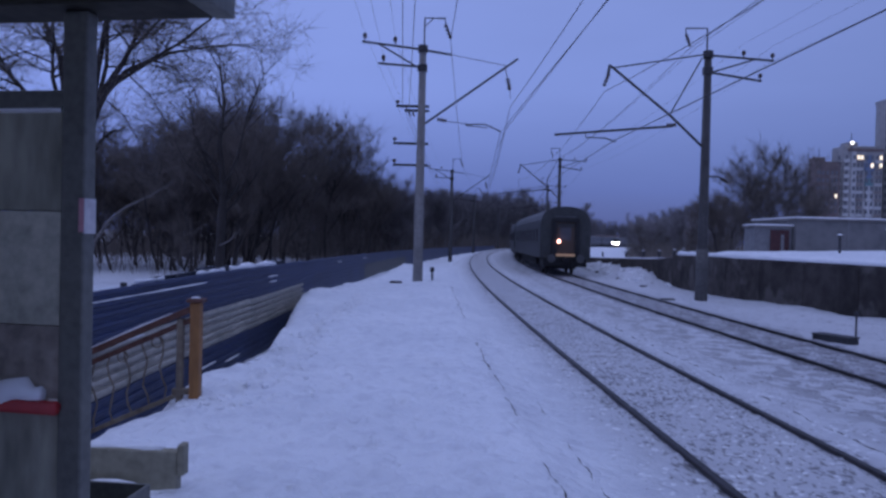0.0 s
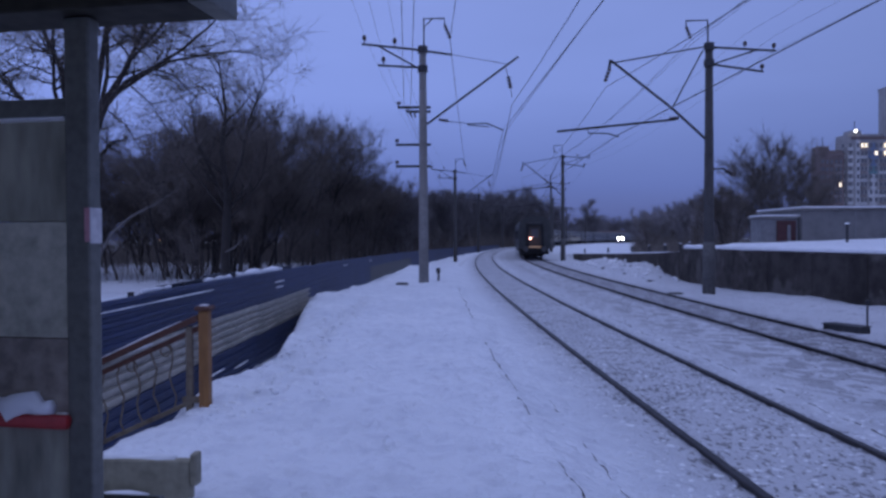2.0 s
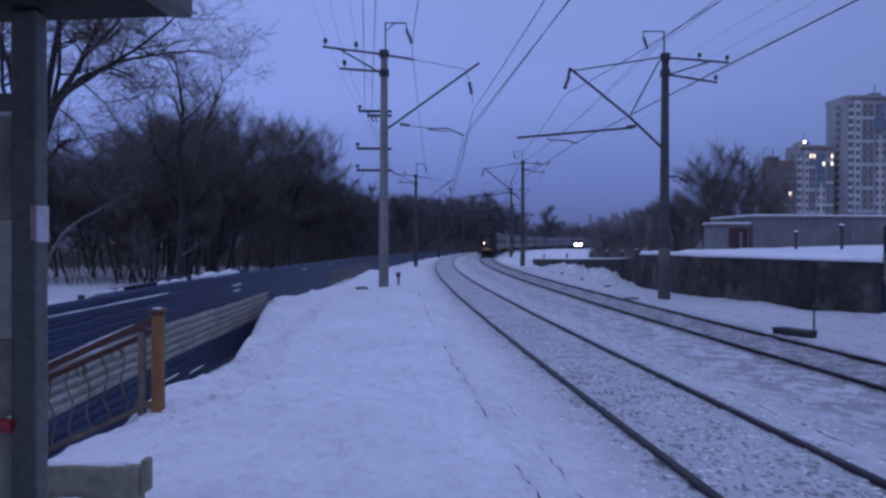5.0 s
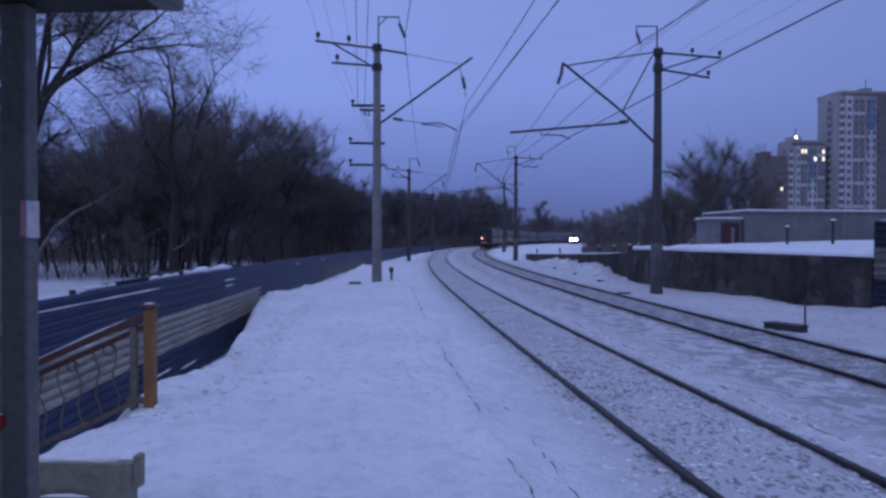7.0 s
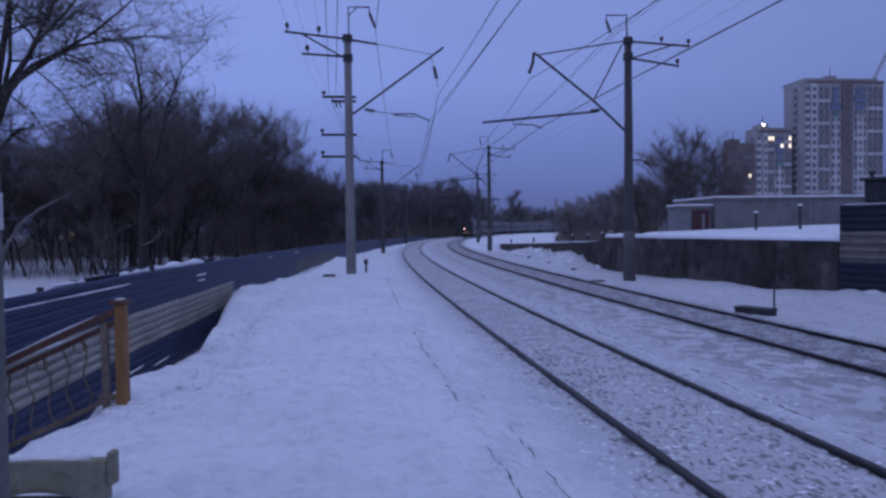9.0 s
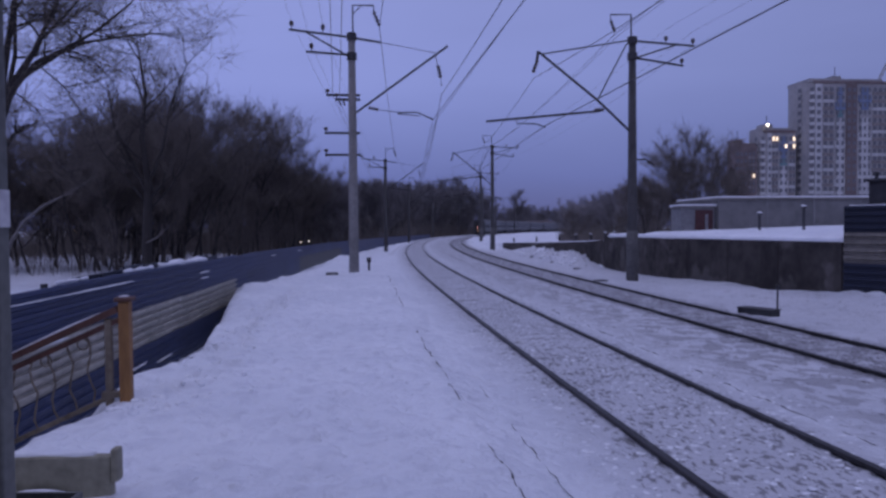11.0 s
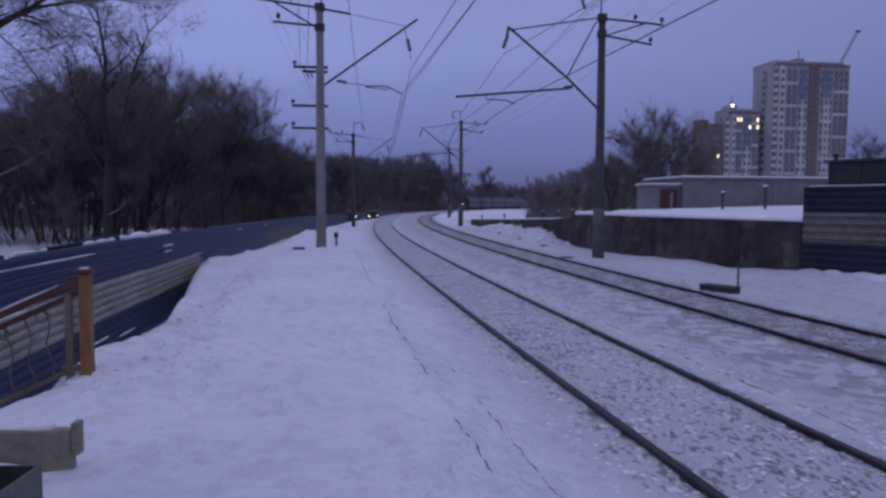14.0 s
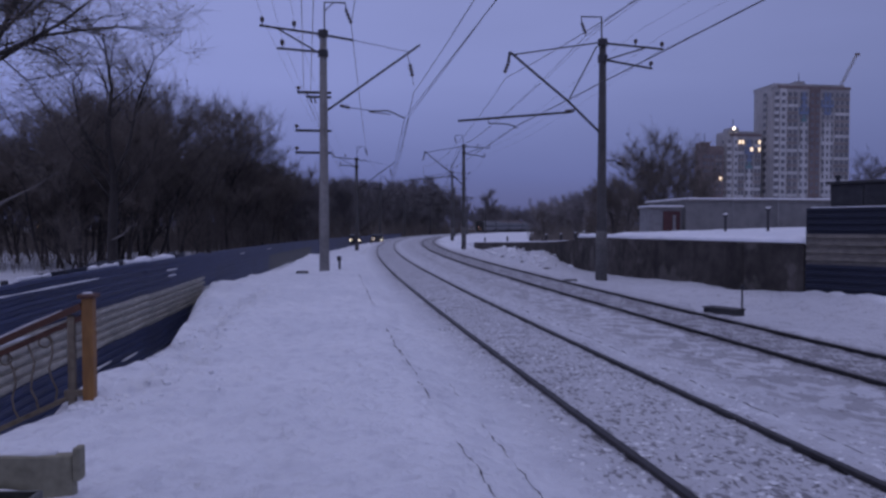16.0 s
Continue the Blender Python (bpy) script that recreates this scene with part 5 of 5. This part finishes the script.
# ---------------------------------------------------------------- the shelter and what stands by it
def build_shelter():
    s = empty("platform_shelter", (-1.26, 2.42, 0, 0, 0, -9), "grey steel platform shelter with scratched panels", "shelter")
    part("post", box((-0.049, -0.03, -0.05), (0.042, 0.03, 2.492), 0.008), POSTGREY, s)
    part("roof_beam", box((-2.2, -0.1, 2.494), (0.44, 0.1, 2.575), 0.008), ROOFGREY, s)
    part("roof_sheet", ribbed_roof(), PANELLIGHT, s)
    part("beam_end", box((0.441, -0.105, 2.490), (0.513, 0.1, 2.578), 0.006), POSTGREY, s, "pale steel beam end")
    part("transom", box((-1.5, -0.025, 2.165), (-0.044, 0.025, 2.225), 0.006), POSTGREY, s)
    part("snow_ridge", box((-0.5, -0.02, 2.157), (-0.06, 0.03, 2.164), 0.002), SNOWCAP, s)
    # opaque panels; their tones stand in for views and reflections in dirty glass
    part("upper_panel", box((-1.5, -0.012, 1.81), (-0.044, 0.012, 2.151), 0.003), PANELGREY, s, "grey scratched clear panel")
    part("middle_panel", box((-1.5, -0.02, 1.415), (-0.044, 0.012, 1.808), 0.004), PANELLIGHT, s, "paler opaque panel toned as dirty glass")
    part("board", box((-1.5, -0.016, 1.16), (-0.044, 0.014, 1.413), 0.004), PANELBROWN, s, "brown opaque board toned as dirty glass")
    part("rail", tube([(-1.5, -0.058, 1.14), (-0.03, -0.058, 1.14)], 0.024, 10), RED, s, "red painted rail", True)
    pts = [(-1.5 + k * 0.036, -0.048, 1.186 + 0.010 * math.sin(k * 2.1) + 0.006 * math.sin(k * 5.3)) for k in range(40)]
    bm = tube(pts, [0.036 + 0.011 * math.sin(k * 1.1) + 0.008 * math.sin(k * 2.9) for k in range(40)], 9)
    part("snow_ridge", bm, SNOWCAP, s, "lumpy snow on the red rail", True)
    part("lower_panel", box((-1.5, -0.012, 0.05), (-0.044, 0.012, 1.112), 0.003), PANELGREY, s, "grey scratched lower panel")
    # rear and end walls are unseen, added to shade the post and panels
    part("rear_wall", box((-2.2, -5.0, -0.05), (-2.14, -0.12, 2.5), 0.005), PANELGREY, s)
    part("end_wall", box((-2.13, -5.0, -0.05), (0.4, -4.94, 2.5), 0.005), PANELGREY, s)
    part("notice", box((0.024, -0.0335, 1.74), (0.0425, -0.0305, 1.855)), PINK, s, "torn pink and white notice")
    part("notice", box((0.0425, -0.032, 1.735), (0.0455, 0.028, 1.855)), PAPER, s, "torn white notice")


def ribbed_roof():
    bm = bmesh.new()
    for k in range(34):
        x = -2.2 + k * 0.08
        # the ribs reach back out of view to keep sky light off the panels
        box((x, -5.0, 2.578), (x + 0.045, 0.1, 2.615), bm=bm)
        box((x + 0.045, -5.0, 2.578), (x + 0.08, 0.1, 2.59), bm=bm)
    return bm


build_shelter()


def build_kerb():
    k = empty("concrete_kerb", (-1.77, 4.86, 0.03, 0, 0, -4), "pale concrete kerb slab with snow on its top", "kerb")
    part("slab", box((-1.6, -0.05, -0.3), (-0.03, 0.04, 0.2), 0.015), SLAB, k)
    part("end_lip", box((-0.029, -0.055, 0.03), (0.02, 0.04, 0.25), 0.014), SLAB, k)
    pts = [(-1.58 + 0.11 * i, 0.0, 0.195) for i in range(14)]
    part("snow_cap", tube(pts, [0.03 + 0.012 * math.sin(i * 1.7) for i in range(14)], 8), SNOWCAP, k, "snow along the top edge", True)
    pts = [(-1.5 + 0.12 * i, -0.12, -0.04) for i in range(11)]
    part("snow_drift", tube(pts, [0.03 + 0.03 * abs(math.sin(i * 0.9)) for i in range(11)], 8), SNOWCAP, k, "snow drifted against the slab", True)
    b = empty("litter_bin", (-1.60, 3.13, 0, 0, 0, -6), "grey steel litter bin with a black inside", "bin")
    part("bin_wall", box((-0.22, -0.2, -0.02), (0.22, -0.185, 0.55), 0.003), POSTGREY, b)
    part("bin_wall", box((-0.22, 0.185, -0.02), (0.22, 0.2, 0.55), 0.003), POSTGREY, b)
    part("bin_wall", box((-0.22, -0.184, -0.02), (-0.205, 0.184, 0.55), 0.003), POSTGREY, b)
    part("bin_wall", box((0.205, -0.184, -0.02), (0.22, 0.184, 0.55), 0.003), POSTGREY, b)
    # near-black block that fills the lower part of the bin
    part("bin_liner", box((-0.204, -0.184, -0.01), (0.204, 0.184, 0.2)), BINBLACK, b, "black block low inside the bin")


build_kerb()


def build_railing():
    r = empty("stair_railing", (-2.6, 7.43, 0), "ochre and brown wooden stair railing with wire lattice", "railing")
    part("post", box((-0.055, -0.055, -0.3), (0.055, 0.055, 1.0), 0.012), ORANGE, r)
    part("post_cap", box((-0.085, -0.085, 1.001), (0.085, 0.085, 1.045), 0.012), BROWN, r)
    part("snow_cap", box((-0.045, -0.04, 1.046), (0.03, 0.045, 1.06), 0.006), SNOWCAP, r)
    slope = 0.455
    m = lambda x, z: (x, 0, z + slope * x)
    part("baluster", box((-0.2, -0.03, -0.25), (-0.13, 0.03, 0.83), 0.008), WEATHERED, r)
    part("foot_block", box((-0.24, -0.035, 0.02), (-0.056, 0.035, 0.085), 0.01), WEATHERED, r)
    end = -1.75
    tilt = math.degrees(math.atan(slope))
    length = (-0.06 - end) / math.cos(radians(tilt))
    for z, thick, wide, mat, nm in ((0.955, 0.032, 0.06, BROWN, "handrail"), (0.84, 0.028, 0.022, BROWN, "middle_rail"), (0.1, 0.024, 0.022, WEATHERED, "bottom_rail")):
        part(nm, box((-length, -wide, -thick), (0, wide, thick), 0.007), mat, r).matrix_basis = pose(*m(-0.06, z), 0, -tilt, 0)
    part("snow_ridge", tube([m(-0.25, 1.0), m(-0.6, 1.005), m(-1.1, 1.0), m(end, 1.0)], [0.004, 0.013, 0.006, 0.016], 6), SNOWCAP, r)
    for k in range(8):
        x = -0.33 - k * 0.18
        pts = [m(x + 0.03 * math.sin(q * 1.7 + k) - 0.05 * q / 6, 0.1 + 0.76 * q / 6) for q in range(7)]
        part("wire_bar", tube(pts, 0.010, 6), WEATHERED, r)
    for k in range(4):                                             # scrolls under the middle rail
        x = -0.42 - 0.36 * k
        ring = [(x + 0.055 * math.cos(a), 0.0, 0.76 + slope * x + 0.055 * math.sin(a)) for a in (math.pi * q / 6 for q in range(13))]
        part("scroll", tube(ring, 0.009, 5, caps=False), WEATHERED, r)
    part("post", box((end - 0.05, -0.05, slope * end - 0.6), (end + 0.05, 0.05, slope * end + 0.98), 0.012), BROWN, r)


build_railing()

peg = empty("marker_peg", (-0.42, 29.2, 0), "short dark marker peg in platform snow", "peg")
part("stem", tube([(0, 0, -0.2), (0, 0, 0.32)], 0.045, 8), STEEL, peg)
part("head", box((-0.1, -0.1, 0.321), (0.08, 0.1, 0.52), 0.03), STEEL, peg)
slab = empty("buried_slab", (-1.75, 26.4, ground_z(-1.75, 26.4)), "small dark concrete slab showing through snow", "slab")
part("slab", box((-0.22, -0.18, -0.1), (0.22, 0.18, 0.07), 0.03), CONCRETE_DARK, slab)
slab2 = empty("buried_slab", (8.9, 27.6, ground_z(8.9, 27.6)), "small dark concrete slab showing through snow", "slab")
part("slab", box((-0.25, -0.2, -0.1), (0.25, 0.2, 0.06), 0.03), CONCRETE_DARK, slab2)
trough = empty("cable_trough", (9.3, 16.5, -0.46, 0, 0, -65), "dark steel cable box with an upright rod", "cable box")
part("box", box((-0.45, -0.2, -0.1), (0.45, 0.2, 0.12), 0.015), STEEL, trough)
part("lid", box((-0.48, -0.22, 0.121), (0.48, 0.22, 0.15), 0.01), STEEL, trough)
part("rod", tube([(0.44, 0.1, 0.15), (0.44, 0.1, 0.62)], 0.022, 8), STEEL, trough)
part("rod_head", tube([(0.44, 0.1, 0.62), (0.44, 0.1, 0.74)], [0.06, 0.05], 8), STEEL, trough)


# ---------------------------------------------------------------- the train
def coach_profile(grow=0.0):
    w = 1.53 + grow
    pts = [(-w, 1.05), (-w, 3.0), (-w * 0.97, 3.45)]
    arc = [(-1.36, 3.78), (-1.12, 4.02), (-0.75, 4.18), (-0.35, 4.25), (0, 4.27), (0.35, 4.25), (0.75, 4.18), (1.12, 4.02), (1.36, 3.78)]
    pts += [(x * w / 1.53, z + grow) for x, z in arc]
    return pts + [(w * 0.97, 3.45), (w, 3.0), (w, 1.05)]


def build_coach(label, last):
    """A coach whose rear end is at the origin, y ahead, rail tops at z = 0."""
    c = empty("railway_coach", (0, 0, 0), label, "railway coach", "coaches of the train")
    length = 23.6
    part("body", extrude([p for p in coach_profile()], 0.35, length), CARSIDE, c)
    roof = [p for p in coach_profile(0.012) if p[1] > 3.3]
    part("roof", extrude(roof + [(1.2, 3.32), (-1.2, 3.32)], 0.33, length + 0.02), CARROOF, c, "frosted curved roof")
    part("end_wall", extrude([p for p in coach_profile(0.02)], 0.22, 0.349), CARGREY, c)
    for y0 in (4.0, length - 4.0):
        bogie = part("bogie", box((-1.0, y0 - 1.9, 0.35), (1.0, y0 + 1.9, 0.85), 0.06), RUBBER, c)
        for dy in (-1.2, 1.2):
            for x in (-0.8, 0.8):
                part("wheel", tube([(x - 0.07, y0 + dy, 0.47), (x + 0.07, y0 + dy, 0.47)], 0.47, 16), STEEL, bogie)
    part("underframe", box((-1.2, 6.5, 0.45), (1.2, length - 6.5, 1.04), 0.06), RUBBER, c)
    pane = None
    for side in (-1, 1):
        for k in range(10):
            if pane is None:
                pane = part("window", box((-0.02, -0.55, 0), (0.02, 0.55, 0.85), 0.01), PANE, c)
                ob = pane
            else:
                ob = new("window", pane.data)
                ob.parent = c
            ob.location = (side * 1.535, 2.6 + 2.05 * k, 2.05)
    # rear end: bellows, door, lamp, buffers, coupler
    for x in (-0.72, 0.72):
        part("bellows", box((x - 0.13, -0.02, 1.1), (x + 0.13, 0.22, 3.3), 0.05), RUBBER, c)
    part("bellows", box((-0.85, -0.02, 3.301), (0.85, 0.22, 3.52), 0.05), RUBBER, c)
    part("end_lintel", box((-0.6, 0.1, 3.60), (0.6, 0.2, 3.68), 0.01), CARROOF, c)
    part("door", box((-0.58, 0.16, 1.35), (0.58, 0.21, 3.29), 0.01), DOORLIT if last else CARGREY, c, "lamplit end door" if last else "")
    if last:
        part("door_window", box((-0.34, 0.145, 2.2), (0.34, 0.159, 3.0), 0.004), PANE, c, "dark door window")
        for x in (-0.55, 0.55):
            part("door_jamb", box((x - 0.035, 0.12, 1.35), (x + 0.035, 0.159, 3.28), 0.006), CARGREY, c)
        part("destination_board", box((-0.5, 0.09, 3.02), (0.5, 0.14, 3.22), 0.008), CARGREY, c)
    part("sill", box((-0.58, 0.02, 1.2), (0.58, 0.2, 1.345), 0.01), SILLLIT if last else STEEL, c, "lamplit gangway sill" if last else "")
    for x in (-0.87, 0.87):
        part("buffer", tube([(x, 0.22, 1.06), (x, -0.2, 1.06), (x, -0.22, 1.06), (x, -0.27, 1.06)], [0.1, 0.1, 0.25, 0.24], 14), CARSIDE, c)
    part("coupler", box((-0.17, -0.35, 0.85), (0.17, 0.5, 1.15), 0.05), RUBBER, c)
    part("hose", tube([(0.4, 0.1, 1.0), (0.42, -0.1, 0.6), (0.3, -0.12, 0.35)], 0.03, 6), RUBBER, c)
    part("underframe", box((-1.35, 0.25, 0.55), (1.35, 2.0, 1.04), 0.04), RUBBER, c)
    if last:
        bm = bmesh.new()
        bmesh.ops.create_uvsphere(bm, u_segments=14, v_segments=8, radius=0.105, matrix=Matrix.Translation((-0.42, -0.05, 2.12)))
        lamp = part("tail_lamp", bm, TAIL, c, "glowing red tail lamp", True)
        part("lamp_bracket", box((-0.5, -0.02, 1.9), (-0.34, 0.15, 1.98), 0.01), STEEL, lamp)
    return c


COACHES = [build_coach("last dark coach of the leaving train, its tail lamp lit", True)]
second = build_coach("grey coach of the leaving passenger train", False)
COACHES.append(second)
for k in range(11):
    COACHES.append(copy_thing(second, pose(0, 0, 0)))


# ---------------------------------------------------------------- far lamps and vehicles
def small_car(label, lamp):
    c = empty("car", (0, 0, 0), label, "car", "cars on the far road")
    part("body", box((-0.85, 0, 0.25), (0.85, 4.2, 0.85), 0.12), PLASTIC, c)
    part("cabin", box((-0.75, 1.1, 0.851), (0.75, 3.5, 1.4), 0.2), PANE, c)
    for x in (-0.8, 0.8):
        for y in (0.8, 3.4):
            part("wheel", tube([(x - 0.09, y, 0.3), (x + 0.09, y, 0.3)], 0.3, 12), RUBBER, c)
    for x in (-0.58, 0.58):
        part("headlight", tube([(x, -0.05, 0.65), (x, 0.02, 0.65)], 0.07, 10), lamp, c, "lit headlight")
    return c


def far_light(x, y, z, r, mat, label, pole=True):
    f = empty("street_lamp", (x, y, 0), label, "street lamp", "far lamps at dusk")
    part("mast", tube([(0, 0, -1), (0, 0, z)], r * 0.35, 6), STEEL, f)
    bm = bmesh.new()
    bmesh.ops.create_uvsphere(bm, u_segments=10, v_segments=6, radius=r, matrix=Matrix.Translation((0, 0, z + r)))
    part("lamp", bm, mat, f, "glowing lamp", True)


far_light(40.0, 145, 3.4, 0.11, AMBER, "amber lamp glowing before dark trees")
far_light(-33, 80, 1.6, 0.12, AMBER, "dim amber lamp far in the wood")
def lorry(label):
    c = empty("lorry", (0, 0, 0), label, "lorry")
    part("cab", box((-1.2, 0, 0.7), (1.2, 2.2, 3.1), 0.12), PLASTIC, c)
    part("windscreen", box((-1.05, -0.03, 2.1), (1.05, -0.002, 2.85), 0.01), PANE, c)
    part("load_box", box((-1.22, 2.4, 0.9), (1.22, 8.0, 3.3), 0.05), CARSIDE, c)
    part("chassis", box((-0.5, 0.2, 0.45), (0.5, 7.8, 0.69), 0.03), RUBBER, c)
    for x in (-1.0, 1.0):
        for y in (1.1, 5.6, 6.9):
            part("wheel", tube([(x - 0.14, y, 0.48), (x + 0.14, y, 0.48)], 0.48, 12), RUBBER, c)
        part("headlight", tube([(x * 0.72, -0.06, 1.9), (x * 0.72, 0.02, 1.9)], 0.34, 14), HEADLAMP, c, "lit white headlight")
    return c


def far_hall():
    h = empty("far_hall", (0, 0, 0), "low distant hall with a strip of lit windows", "building")
    part("wall", box((79, 370, -1.0), (93, 384, 3.4), 0.1), TOWERPALE, h)
    part("roof", box((78.5, 369.5, 3.41), (93.5, 384.5, 5.2), 0.4), TOWERBROWN, h)
    for k in range(9):
        part("window", box((79.6 + 1.45 * k, 369.9, 1.7 + 0.1 * (k % 3)), (80.6 + 1.45 * k, 369.98, 2.5)), AMBER if k % 4 == 1 else TOWERPANE if k % 3 == 0 else DIMLIT, h, "lamplit window" if k % 3 else "")


far_hall()
ONCOMING = lorry("oncoming lorry with white headlights beyond the line")
ROADCARS = [small_car("car with lit headlights on the far crossing", GLINT) for _ in range(2)]


# ---------------------------------------------------------------- what moves
PITCH, SPEED, START = 24.55, 12.6, 8.2


def motions():
    for k, coach in enumerate(COACHES):
        rows = []
        for i in range(33):
            t = i * 0.5
            s = START + SPEED * t + PITCH * k
            x, y, h = on_curve(0, s + 11.8)
            x0, y0, _ = on_curve(0, s)
            rows.append((t, pose(x0, y0, Z_FAR, 0, 0, h)))
        walk(coach, rows)

    def aim(b, d, z, yaw):
        return pose(d * math.sin(radians(b)), d * math.cos(radians(b)), z, 0, 0, yaw)
    walk(ONCOMING, [(0, aim(13.8, 262, -0.5, -13.8)), (4, aim(13.78, 240, -0.5, -13.8)), (7.0, aim(13.95, 226, -0.5, -13.8)), (8.2, aim(15.6, 222, -0.5, -20)), (16, aim(20, 222, -0.5, -20))])
    for car, b0, b1, d in ((ROADCARS[0], -4.0, 0.35, 93), (ROADCARS[1], -6.0, 2.15, 97)):
        walk(car, [(0, aim(b0 - 6, d, -0.62, 8)), (12.5, aim(b0, d, -0.62, 8)), (13.2, aim(b1, d, -0.62, 0)), (16, aim(b1 + 0.1, d, -0.62, 0))])


motions()
